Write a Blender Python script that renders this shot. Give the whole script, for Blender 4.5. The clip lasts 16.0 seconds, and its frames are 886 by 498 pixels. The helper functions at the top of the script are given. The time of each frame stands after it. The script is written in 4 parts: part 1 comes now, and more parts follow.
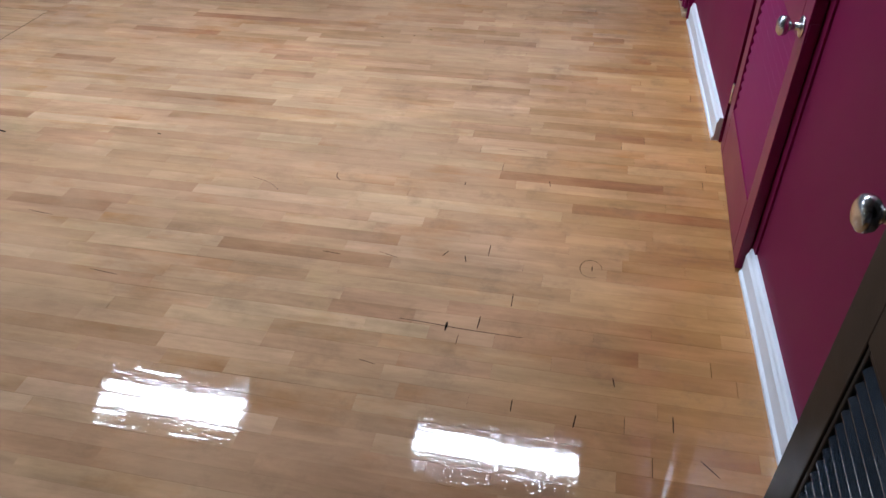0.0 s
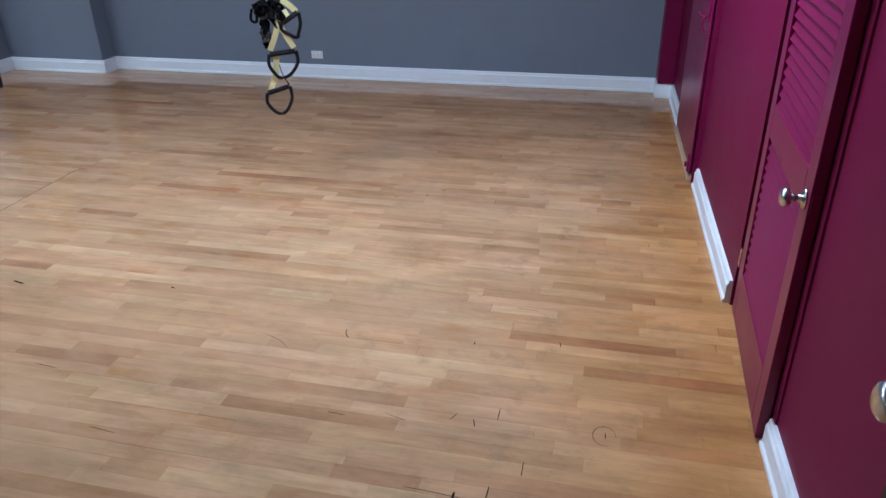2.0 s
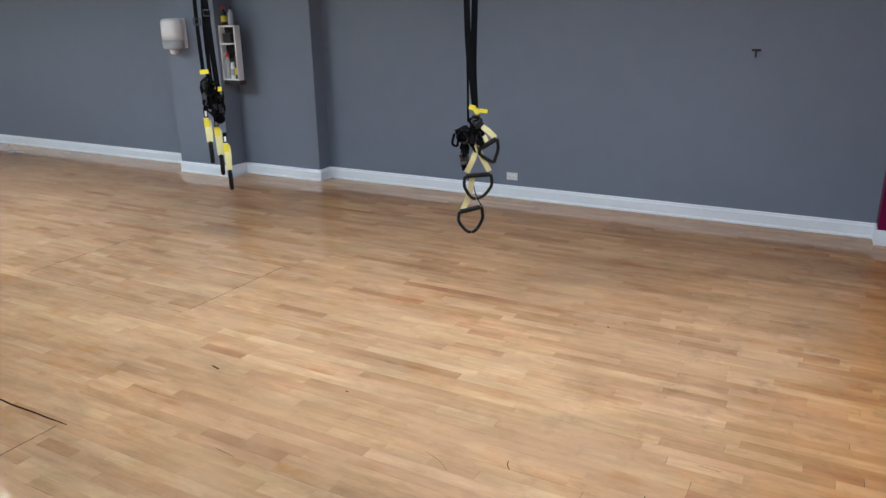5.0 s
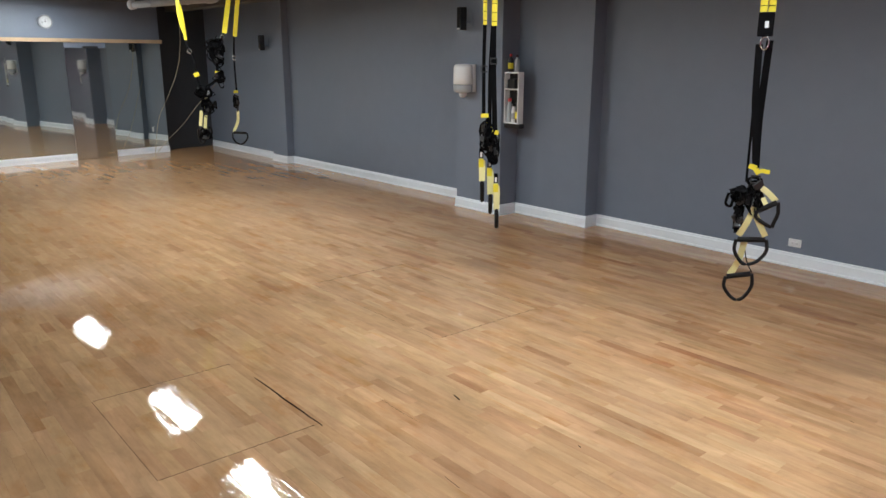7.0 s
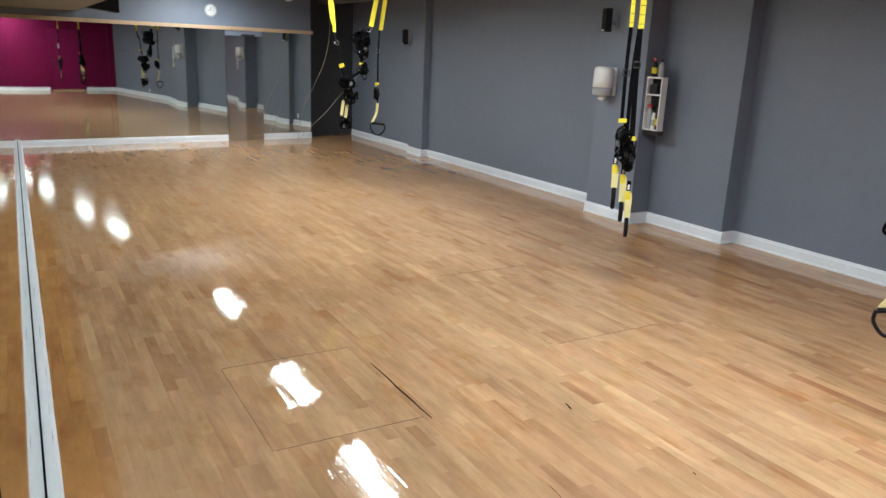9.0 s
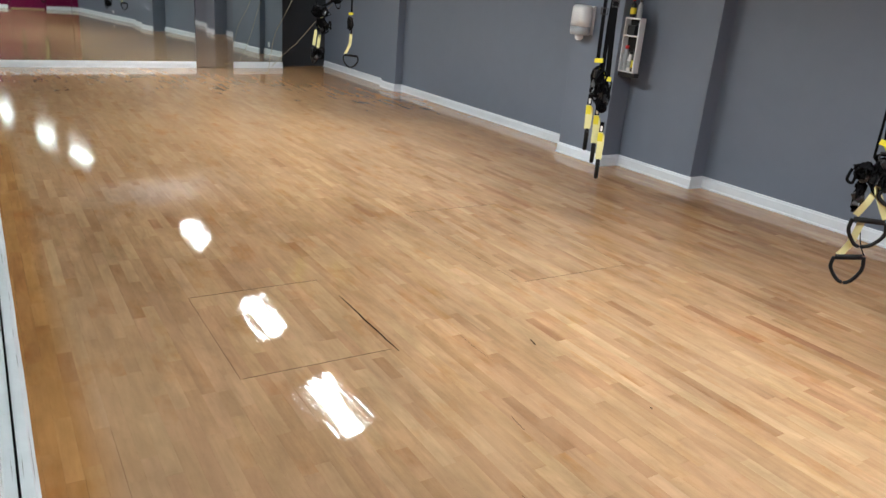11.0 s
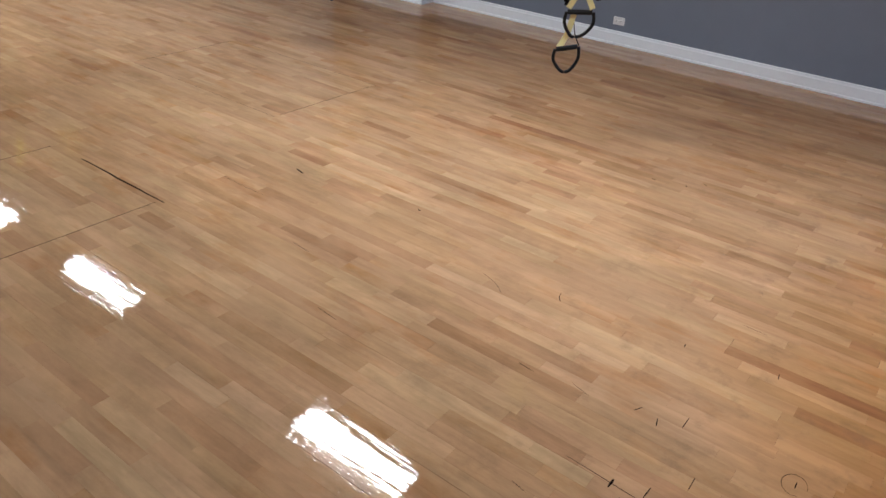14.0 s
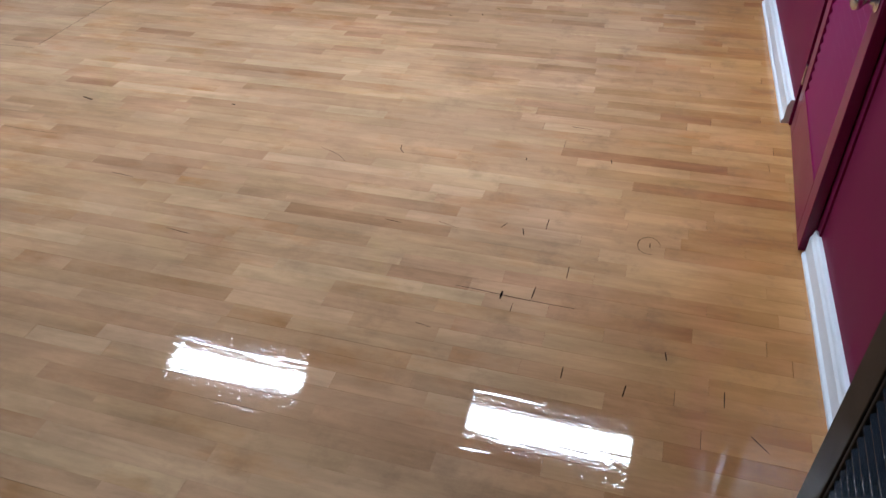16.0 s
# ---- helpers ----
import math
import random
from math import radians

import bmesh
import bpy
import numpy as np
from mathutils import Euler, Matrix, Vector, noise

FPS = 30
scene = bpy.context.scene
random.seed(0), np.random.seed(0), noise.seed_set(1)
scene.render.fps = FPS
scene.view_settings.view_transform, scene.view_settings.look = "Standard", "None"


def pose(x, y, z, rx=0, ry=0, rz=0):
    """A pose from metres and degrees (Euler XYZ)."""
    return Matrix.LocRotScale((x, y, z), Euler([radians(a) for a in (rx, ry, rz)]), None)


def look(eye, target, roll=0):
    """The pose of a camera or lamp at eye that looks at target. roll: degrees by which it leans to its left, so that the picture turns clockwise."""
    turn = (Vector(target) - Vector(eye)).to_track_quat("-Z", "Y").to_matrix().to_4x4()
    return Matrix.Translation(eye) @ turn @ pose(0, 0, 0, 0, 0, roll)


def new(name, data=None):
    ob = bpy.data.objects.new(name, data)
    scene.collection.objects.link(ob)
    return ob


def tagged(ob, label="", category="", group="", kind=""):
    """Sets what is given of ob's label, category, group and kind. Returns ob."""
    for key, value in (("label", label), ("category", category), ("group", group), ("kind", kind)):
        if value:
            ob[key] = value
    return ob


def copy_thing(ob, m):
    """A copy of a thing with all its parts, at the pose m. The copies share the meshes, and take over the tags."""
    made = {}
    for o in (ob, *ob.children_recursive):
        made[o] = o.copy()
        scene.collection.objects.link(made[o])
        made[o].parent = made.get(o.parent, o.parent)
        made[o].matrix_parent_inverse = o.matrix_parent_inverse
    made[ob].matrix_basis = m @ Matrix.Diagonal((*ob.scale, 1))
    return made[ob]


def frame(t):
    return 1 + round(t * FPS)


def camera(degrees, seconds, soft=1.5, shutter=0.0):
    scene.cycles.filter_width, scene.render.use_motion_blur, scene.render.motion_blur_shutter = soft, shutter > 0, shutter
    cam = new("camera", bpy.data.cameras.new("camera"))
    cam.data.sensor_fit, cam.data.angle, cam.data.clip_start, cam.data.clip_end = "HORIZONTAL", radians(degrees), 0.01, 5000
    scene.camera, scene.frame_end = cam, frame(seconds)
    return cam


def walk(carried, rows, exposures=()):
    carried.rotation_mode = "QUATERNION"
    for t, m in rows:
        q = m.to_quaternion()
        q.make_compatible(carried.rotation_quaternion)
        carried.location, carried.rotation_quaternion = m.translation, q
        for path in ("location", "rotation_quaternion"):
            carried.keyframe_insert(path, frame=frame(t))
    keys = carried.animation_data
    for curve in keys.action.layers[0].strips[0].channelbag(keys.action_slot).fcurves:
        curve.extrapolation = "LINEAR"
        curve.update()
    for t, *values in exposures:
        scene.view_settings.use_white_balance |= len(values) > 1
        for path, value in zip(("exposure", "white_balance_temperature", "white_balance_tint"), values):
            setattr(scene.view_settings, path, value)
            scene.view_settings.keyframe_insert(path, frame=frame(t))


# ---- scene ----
cam = camera(62.3, 16.0)
PATH = [
    (0, (-0.604, -2.161, 1.737), (-0.946, -0.642, 0.482), -1.4),
    (0.5, (-0.599, -2.149, 1.745), (-0.972, -0.561, 0.589), -1.7),
    (1, (-0.606, -2.143, 1.75), (-0.975, -0.512, 0.653), -1.1),
    (1.5, (-0.597, -2.131, 1.753), (-1.008, -0.467, 0.723), -1.4),
    (2, (-0.6, -2.122, 1.764), (-1.016, -0.394, 0.848), -1.0),
    (2.5, (-0.61, -2.107, 1.775), (-1.055, -0.341, 0.948), -1.0),
    (3, (-0.606, -2.11, 1.775), (-1.106, -0.313, 1.054), -1.2),
    (3.2, (-0.61, -2.109, 1.782), (-1.116, -0.304, 1.084), -1.1),
    (5.3, (-0.596, -2.052, 1.805), (-1.616, -0.439, 1.207), -1.0),
    (5.5, (-0.576, -2.045, 1.82), (-1.668, -0.475, 1.234), -1.1),
    (6, (-0.573, -2.033, 1.81), (-1.812, -0.574, 1.229), -0.7),
    (6.5, (-0.56, -2.03, 1.834), (-1.941, -0.683, 1.302), -0.3),
    (7, (-0.573, -2.02, 1.822), (-2.05, -0.77, 1.318), 0.1),
    (7.5, (-0.582, -2.022, 1.831), (-2.145, -0.86, 1.378), 0.5),
    (8, (-0.588, -2.028, 1.828), (-2.224, -0.97, 1.375), 1.3),
    (8.2, (-0.586, -2.023, 1.832), (-2.237, -0.992, 1.372), 1.6),
    (10.3, (-0.6, -2.002, 1.804), (-2.254, -1.041, 1.222), 3.7),
    (10.5, (-0.583, -2.013, 1.808), (-2.218, -1.032, 1.205), 4.3),
    (11, (-0.581, -2.011, 1.807), (-2.161, -0.984, 1.138), 4.9),
    (11.5, (-0.569, -2.018, 1.81), (-2.066, -0.898, 1.1), 5.3),
    (12, (-0.586, -2.036, 1.795), (-1.984, -0.83, 1.026), 5.7),
    (12.5, (-0.546, -2.044, 1.802), (-1.893, -0.789, 1.022), 5.8),
    (13, (-0.548, -2.085, 1.808), (-1.78, -0.781, 0.924), 5.8),
    (13.5, (-0.536, -2.125, 1.796), (-1.644, -0.771, 0.827), 5.6),
    (14, (-0.505, -2.123, 1.766), (-1.507, -0.72, 0.753), 4.1),
    (14.5, (-0.519, -2.155, 1.759), (-1.385, -0.692, 0.706), 4.0),
    (15, (-0.547, -2.193, 1.781), (-1.266, -0.708, 0.65), 2.4),
    (15.5, (-0.539, -2.213, 1.765), (-1.137, -0.703, 0.597), -0.8),
    (16, (-0.571, -2.24, 1.719), (-1.072, -0.782, 0.445), -3.2),
]
# the film's white balance starts cool and turns warm as the camera swings round
EXPOSURES = [(0, -0.17, 5500, 11), (2, -0.21, 5250, 9), (2.6, 0.01, 5200, 8), (3.2, 0.04, 5200, 7), (5.3, 0.0, 6050, 6), (7, -0.05, 6550, 7), (8.2, 0.17, 6500, 6), (10.8, 0.17, 6500, 6), (12, -0.06, 6500, 9), (13, -0.08, 6500, 11), (14.5, -0.32, 6400, 13), (16, -0.22, 5550, 9)]
walk(cam, [(t, look(eye, target, roll)) for t, eye, target, roll in PATH], EXPOSURES)

# ---- light ----
# Recessed ceiling panels give nearly all of the light; the world is a faint indoor grey.
world = bpy.data.worlds.new("world")
scene.world = world
world.use_nodes = True
world.node_tree.nodes["Background"].inputs[0].default_value = (0.5, 0.55, 0.6, 1)
world.node_tree.nodes["Background"].inputs[1].default_value = 0.02
LAMP_STRENGTH = 112.0
CEIL = 2.82


# ---- materials ----
def mat(name, color, rough=0.5, metal=0.0, noise_scale=8.0, vary=0.12, bump=0.0, bump_scale=200.0, coat=0.0, rough_vary=0.1, spec=0.5):
    """A painted or plain surface with variation of tone at two scales, gloss variation and fine relief."""
    m = bpy.data.materials.new(name)
    m.use_nodes = True
    nt = m.node_tree
    b = nt.nodes["Principled BSDF"]
    geo = nt.nodes.new("ShaderNodeNewGeometry")
    n1 = nt.nodes.new("ShaderNodeTexNoise")
    n1.inputs["Scale"].default_value = noise_scale
    n1.inputs["Detail"].default_value = 6
    n2 = nt.nodes.new("ShaderNodeTexNoise")
    n2.inputs["Scale"].default_value = noise_scale * 0.12
    n2.inputs["Detail"].default_value = 3
    for n in (n1, n2):
        nt.links.new(geo.outputs["Position"], n.inputs["Vector"])
    add = nt.nodes.new("ShaderNodeMath")
    add.operation = "ADD"
    nt.links.new(n1.outputs["Fac"], add.inputs[0])
    nt.links.new(n2.outputs["Fac"], add.inputs[1])
    ramp = nt.nodes.new("ShaderNodeMapRange")
    ramp.inputs["From Min"].default_value, ramp.inputs["From Max"].default_value = 0.7, 1.3
    ramp.inputs["To Min"].default_value, ramp.inputs["To Max"].default_value = 1 - vary, 1 + vary
    nt.links.new(add.outputs[0], ramp.inputs["Value"])
    mul = nt.nodes.new("ShaderNodeVectorMath")
    mul.operation = "SCALE"
    mul.inputs[0].default_value = color[:3]
    nt.links.new(ramp.outputs[0], mul.inputs["Scale"])
    nt.links.new(mul.outputs[0], b.inputs["Base Color"])
    rr = nt.nodes.new("ShaderNodeMapRange")
    rr.inputs["To Min"].default_value, rr.inputs["To Max"].default_value = max(0.02, rough - rough_vary), rough + rough_vary
    nt.links.new(n1.outputs["Fac"], rr.inputs["Value"])
    nt.links.new(rr.outputs[0], b.inputs["Roughness"])
    b.inputs["Metallic"].default_value = metal
    b.inputs["Specular IOR Level"].default_value = spec
    if coat:
        b.inputs["Coat Weight"].default_value, b.inputs["Coat Roughness"].default_value = coat, 0.12
    if bump:
        n3 = nt.nodes.new("ShaderNodeTexNoise")
        n3.inputs["Scale"].default_value = bump_scale
        n3.inputs["Detail"].default_value = 4
        nt.links.new(geo.outputs["Position"], n3.inputs["Vector"])
        bp = nt.nodes.new("ShaderNodeBump")
        bp.inputs["Strength"].default_value, bp.inputs["Distance"].default_value = bump, 0.002
        nt.links.new(n3.outputs["Fac"], bp.inputs["Height"])
        nt.links.new(bp.outputs[0], b.inputs["Normal"])
    return m


def plank_mat():
    """Varnished maple strip: each piece has its own tone, grain along x, ambered varnish that is worn pale in the
    middle of the room, painted shade towards the grey wall.
    """
    m = bpy.data.materials.new("maple_strip")
    m.use_nodes = True
    nt = m.node_tree
    L = nt.links.new
    b = nt.nodes["Principled BSDF"]
    geo = nt.nodes.new("ShaderNodeNewGeometry")
    info = nt.nodes.new("ShaderNodeObjectInfo")
    sep = nt.nodes.new("ShaderNodeSeparateXYZ")
    L(geo.outputs["Position"], sep.inputs[0])

    def calc(op, a, c=None):
        n = nt.nodes.new("ShaderNodeMath")
        n.operation = op
        for k, v in enumerate((a, c)):
            if v is None:
                continue
            if isinstance(v, (int, float)):
                n.inputs[k].default_value = v
            else:
                L(v, n.inputs[k])
        return n.outputs[0]

    def remap(v, a, b2, c, d):
        n = nt.nodes.new("ShaderNodeMapRange")
        for key, val in (("From Min", a), ("From Max", b2), ("To Min", c), ("To Max", d)):
            n.inputs[key].default_value = val
        L(v, n.inputs["Value"])
        return n.outputs[0]

    def stretched(sx, sy, shift=None):
        c = nt.nodes.new("ShaderNodeCombineXYZ")
        L(calc("MULTIPLY", sep.outputs[0], sx), c.inputs[0])
        L(calc("MULTIPLY", sep.outputs[1], sy), c.inputs[1])
        if shift is not None:
            L(shift, c.inputs[2])
        return c.outputs[0]

    def noise(vec, detail=5.0, rough=0.6, distort=0.0):
        n = nt.nodes.new("ShaderNodeTexNoise")
        n.inputs["Scale"].default_value = 1.0
        n.inputs["Detail"].default_value = detail
        n.inputs["Roughness"].default_value = rough
        n.inputs["Distortion"].default_value = distort
        L(vec, n.inputs["Vector"])
        return n.outputs["Fac"]

    def blend(fac, a, c, mode="MIX"):
        n = nt.nodes.new("ShaderNodeMix")
        n.data_type, n.blend_type = "RGBA", mode
        if isinstance(fac, float):
            n.inputs["Factor"].default_value = fac
        else:
            L(fac, n.inputs["Factor"])
        L(a, n.inputs["A"])
        if isinstance(c, tuple):
            n.inputs["B"].default_value = c
        else:
            L(c, n.inputs["B"])
        return n.outputs["Result"]

    def times(colour, v):
        n = nt.nodes.new("ShaderNodeVectorMath")
        n.operation = "SCALE"
        L(colour, n.inputs[0])
        L(v, n.inputs["Scale"])
        return n.outputs[0]

    rnd = calc("FRACT", calc("ADD", geo.outputs["Random Per Island"], info.outputs["Random"]))
    rnd2 = calc("FRACT", calc("MULTIPLY", rnd, 17.37))
    rnd3 = calc("FRACT", calc("MULTIPLY", rnd, 53.71))

    # the tone of each piece: mostly honey, a few brown ones, some pale
    tone = nt.nodes.new("ShaderNodeValToRGB")
    els = tone.color_ramp.elements
    els[0].position, els[0].color = 0.0, (0.352, 0.189, 0.098, 1)
    els[1].position, els[1].color = 1.0, (0.551, 0.357, 0.208, 1)
    for p, c in ((0.025, (0.391, 0.217, 0.113, 1)), (0.10, (0.439, 0.254, 0.137, 1)), (0.35, (0.468, 0.279, 0.153, 1)), (0.65, (0.493, 0.301, 0.168, 1)), (0.90, (0.523, 0.328, 0.187, 1))):
        e = els.new(p)
        e.color = c
    L(rnd, tone.inputs[0])
    hue = nt.nodes.new("ShaderNodeHueSaturation")
    L(remap(rnd2, 0, 1, 0.4955, 0.5045), hue.inputs["Hue"])
    L(tone.outputs[0], hue.inputs["Color"])
    colour = hue.outputs[0]
    # grain, streaks inside a piece, broad smoky wear along the strips
    grain = noise(stretched(3.0, 60.0, calc("MULTIPLY", rnd, 40.0)), 7.0, 0.6, 0.6)
    streak = noise(stretched(2.2, 22.0, calc("MULTIPLY", rnd3, 9.0)), 5.0, 0.6)
    wear = noise(stretched(0.7, 2.4), 6.0, 0.6)
    colour = times(colour, remap(grain, 0.28, 0.72, 0.93, 1.05))
    colour = times(colour, remap(streak, 0.3, 0.62, 0.86, 1.06))
    colour = times(colour, remap(wear, 0.34, 0.60, 0.80, 1.07))
    smudge = noise(stretched(3.0, 9.0, calc("MULTIPLY", rnd3, 0.7)), 6.0, 0.68, 0.4)
    colour = times(colour, remap(smudge, 0.32, 0.62, 0.82, 1.07))
    pool = noise(stretched(0.9, 1.5), 7.0, 0.62, 0.5)
    colour = blend(calc("MAXIMUM", remap(pool, 0.44, 0.66, 0.0, 0.42), remap(sep.outputs[0], -5.0, -9.0, 0.0, 0.5)), colour, (0.525, 0.335, 0.200, 1))
    # ambered varnish kept along the walls and in patches, worn off in the middle, plus painted shade by the grey wall
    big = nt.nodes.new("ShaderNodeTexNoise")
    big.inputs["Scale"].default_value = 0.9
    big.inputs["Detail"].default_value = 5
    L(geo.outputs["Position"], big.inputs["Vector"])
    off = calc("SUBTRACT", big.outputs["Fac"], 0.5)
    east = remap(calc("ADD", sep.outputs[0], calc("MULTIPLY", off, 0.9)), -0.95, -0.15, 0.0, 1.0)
    # also paints the grey wall's shade and dark reflection into the wood colour
    north_shade = remap(calc("ADD", sep.outputs[1], calc("MULTIPLY", off, 2.5)), 0.9, 4.0, 0.0, 0.78)
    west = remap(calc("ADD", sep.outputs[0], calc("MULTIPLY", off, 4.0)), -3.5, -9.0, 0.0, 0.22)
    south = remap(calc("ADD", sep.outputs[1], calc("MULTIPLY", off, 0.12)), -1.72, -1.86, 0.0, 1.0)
    amber_and_shade = calc("MAXIMUM", calc("MAXIMUM", east, south), calc("MAXIMUM", north_shade, west))
    colour = blend(calc("MULTIPLY", amber_and_shade, 0.9), colour, (0.94, 0.74, 0.44, 1), "MULTIPLY")
    patch = noise(stretched(2.2, 4.0, calc("MULTIPLY", rnd2, 1.6)), 6.0, 0.6)
    colour = blend(remap(patch, 0.54, 0.72, 0.0, 0.75), colour, (0.86, 0.68, 0.48, 1), "MULTIPLY")
    # scuffs and dirt, small dark flecks; trodden dirt by the entrance
    fl = nt.nodes.new("ShaderNodeTexNoise")
    fl.inputs["Scale"].default_value = 7.0
    fl.inputs["Detail"].default_value = 9
    fl.inputs["Roughness"].default_value = 0.75
    L(geo.outputs["Position"], fl.inputs["Vector"])
    colour = blend(remap(fl.outputs["Fac"], 0.61, 0.80, 0.0, 0.5), colour, (0.2, 0.12, 0.07, 1))
    dirt = noise(stretched(5.5, 5.5), 7.0, 0.7)
    by_door = remap(sep.outputs[0], -2.6, -0.9, 0.2, 0.9)
    colour = blend(calc("MULTIPLY", remap(dirt, 0.53, 0.74, 0.0, 0.6), by_door), colour, (0.17, 0.105, 0.066, 1))
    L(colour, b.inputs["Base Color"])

    # varnish: glossy, brushed and scratched along the strips in small facets, most of them nearly level
    used = calc("MULTIPLY", remap(sep.outputs[0], -9.0, -6.5, 0.0, 1.0), remap(sep.outputs[1], 2.6, 1.4, 0.0, 1.0))          # trodden most by the entrance
    L(calc("ADD", remap(fl.outputs["Fac"], 0.35, 0.65, 0.015, 0.035), remap(sep.outputs[0], -9.0, -6.5, 0.065, 0.0)), b.inputs["Roughness"])
    b.inputs["Specular IOR Level"].default_value = 0.5
    tilt = [None, None]
    for sx, sy, ax, ay in ((190.0, 560.0, 0.006, 0.024), (5.0, 130.0, 0.002, 0.024)):
        cell = nt.nodes.new("ShaderNodeTexVoronoi")
        cell.inputs["Scale"].default_value = 1.0
        L(stretched(sx, sy), cell.inputs["Vector"])
        sc = nt.nodes.new("ShaderNodeSeparateColor")
        L(cell.outputs["Color"], sc.inputs[0])
        for k, amp in ((0, ax), (1, ay)):
            v = calc("SUBTRACT", calc("MULTIPLY", sc.outputs[k], 2.0), 1.0)
            bent = calc("MULTIPLY", calc("MULTIPLY", v, calc("POWER", calc("ABSOLUTE", v), 7.0)), amp)
            tilt[k] = bent if tilt[k] is None else calc("ADD", tilt[k], bent)
    lean = nt.nodes.new("ShaderNodeCombineXYZ")
    for k in range(2):
        L(calc("MULTIPLY", tilt[k], calc("ADD", calc("MULTIPLY", used, 0.98), 0.02)), lean.inputs[k])
    addn = nt.nodes.new("ShaderNodeVectorMath")
    addn.operation = "ADD"
    L(geo.outputs["Normal"], addn.inputs[0])
    L(lean.outputs[0], addn.inputs[1])
    nrm = nt.nodes.new("ShaderNodeVectorMath")
    nrm.operation = "NORMALIZE"
    L(addn.outputs[0], nrm.inputs[0])
    L(nrm.outputs[0], b.inputs["Normal"])
    return m


def glow_mat(name, color, strength):
    m = bpy.data.materials.new(name)
    m.use_nodes = True
    b = m.node_tree.nodes["Principled BSDF"]
    b.inputs["Base Color"].default_value = (0.9, 0.9, 0.9, 1)
    b.inputs["Emission Color"].default_value = (*color, 1)
    b.inputs["Emission Strength"].default_value = strength
    return m


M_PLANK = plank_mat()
M_SUB = mat("dark_subfloor", (0.045, 0.026, 0.015), 0.9)
M_GREY = mat("grey_wall_paint", (0.160, 0.188, 0.247), 0.5, noise_scale=5, vary=0.05, bump=0.12, bump_scale=260)
M_DGREY = mat("dark_grey_paint", (0.036, 0.039, 0.046), 0.55, vary=0.08, bump=0.12, bump_scale=260)
M_PINK = mat("magenta_wall_paint", (0.148, 0.005, 0.046), 0.5, spec=0.12, noise_scale=4, vary=0.07, bump=0.1, bump_scale=180, rough_vary=0.06)
M_PINKD = mat("magenta_door_gloss", (0.175, 0.005, 0.058), 0.3, spec=0.3, noise_scale=5, vary=0.06, bump=0.025, bump_scale=150, rough_vary=0.06)
M_WHITE = mat("white_trim_paint", (0.76, 0.80, 0.86), 0.4, noise_scale=14, vary=0.03, bump=0.2, bump_scale=90)
def cracked_mat():
    """White gloss paint on old wood, split in fine lines along the grain."""
    m = mat("cracked_white_paint", (0.74, 0.79, 0.84), 0.38, noise_scale=14, vary=0.06, bump=0.2, bump_scale=90)
    nt = m.node_tree
    b = nt.nodes["Principled BSDF"]
    geo = nt.nodes.new("ShaderNodeNewGeometry")
    mp = nt.nodes.new("ShaderNodeMapping")
    mp.inputs["Scale"].default_value = (2.2, 120, 120)
    nt.links.new(geo.outputs["Position"], mp.inputs["Vector"])
    n = nt.nodes.new("ShaderNodeTexNoise")
    n.inputs["Scale"].default_value = 1.0
    n.inputs["Detail"].default_value = 4
    nt.links.new(mp.outputs[0], n.inputs["Vector"])
    r = nt.nodes.new("ShaderNodeMapRange")
    r.inputs["From Min"].default_value, r.inputs["From Max"].default_value = 0.31, 0.36
    nt.links.new(n.outputs["Fac"], r.inputs["Value"])
    mx = nt.nodes.new("ShaderNodeMix")
    mx.data_type = "RGBA"
    nt.links.new(r.outputs[0], mx.inputs["Factor"])
    mx.inputs["A"].default_value = (0.09, 0.09, 0.09, 1)
    nt.links.new(b.inputs["Base Color"].links[0].from_socket, mx.inputs["B"])
    nt.links.new(mx.outputs["Result"], b.inputs["Base Color"])
    return m


M_CRACKED = cracked_mat()
M_CEIL = mat("dark_ceiling_paint", (0.10, 0.098, 0.094), 0.8, vary=0.15, bump=0.3, bump_scale=60)
M_SOFF = mat("tan_soffit_paint", (0.19, 0.155, 0.10), 0.7, vary=0.08, bump=0.2)
M_TAN = mat("tan_wood_trim", (0.50, 0.36, 0.23), 0.5, vary=0.12)
M_MIRROR = mat("mirror_glass", (0.70, 0.76, 0.73), 0.02, metal=1.0, vary=0.01, rough_vary=0.0)
M_MIRDOOR = mat("mirror_door_glass", (0.60, 0.62, 0.60), 0.03, metal=1.0, vary=0.02, rough_vary=0.0)
M_STEEL = mat("brushed_nickel", (0.62, 0.61, 0.60), 0.24, metal=1.0, vary=0.05)
M_BRASS = mat("worn_brass", (0.55, 0.42, 0.2), 0.3, metal=1.0, vary=0.1)
M_BLACK = mat("black_nylon_webbing", (0.0022, 0.0022, 0.003), 0.9, spec=0.1, vary=0.25, bump=0.5, bump_scale=700)
M_RUBBER = mat("black_rubber_foam", (0.005, 0.0045, 0.005), 0.7, spec=0.25, vary=0.2, bump=0.3, bump_scale=400)
M_YEL = mat("yellow_webbing", (0.68, 0.57, 0.03), 0.7, vary=0.12, bump=0.5, bump_scale=700)
M_PALE = mat("faded_yellow_webbing", (0.68, 0.63, 0.31), 0.75, vary=0.15, bump=0.5, bump_scale=700)
M_BLKPL = mat("black_plastic", (0.013, 0.013, 0.015), 0.35, vary=0.1)
M_WHTPL = mat("white_plastic", (0.74, 0.75, 0.77), 0.35, vary=0.04)
M_GRYPL = mat("smoky_grey_plastic", (0.34, 0.36, 0.39), 0.3, vary=0.06)
M_RED = mat("red_plastic", (0.5, 0.02, 0.02), 0.4)
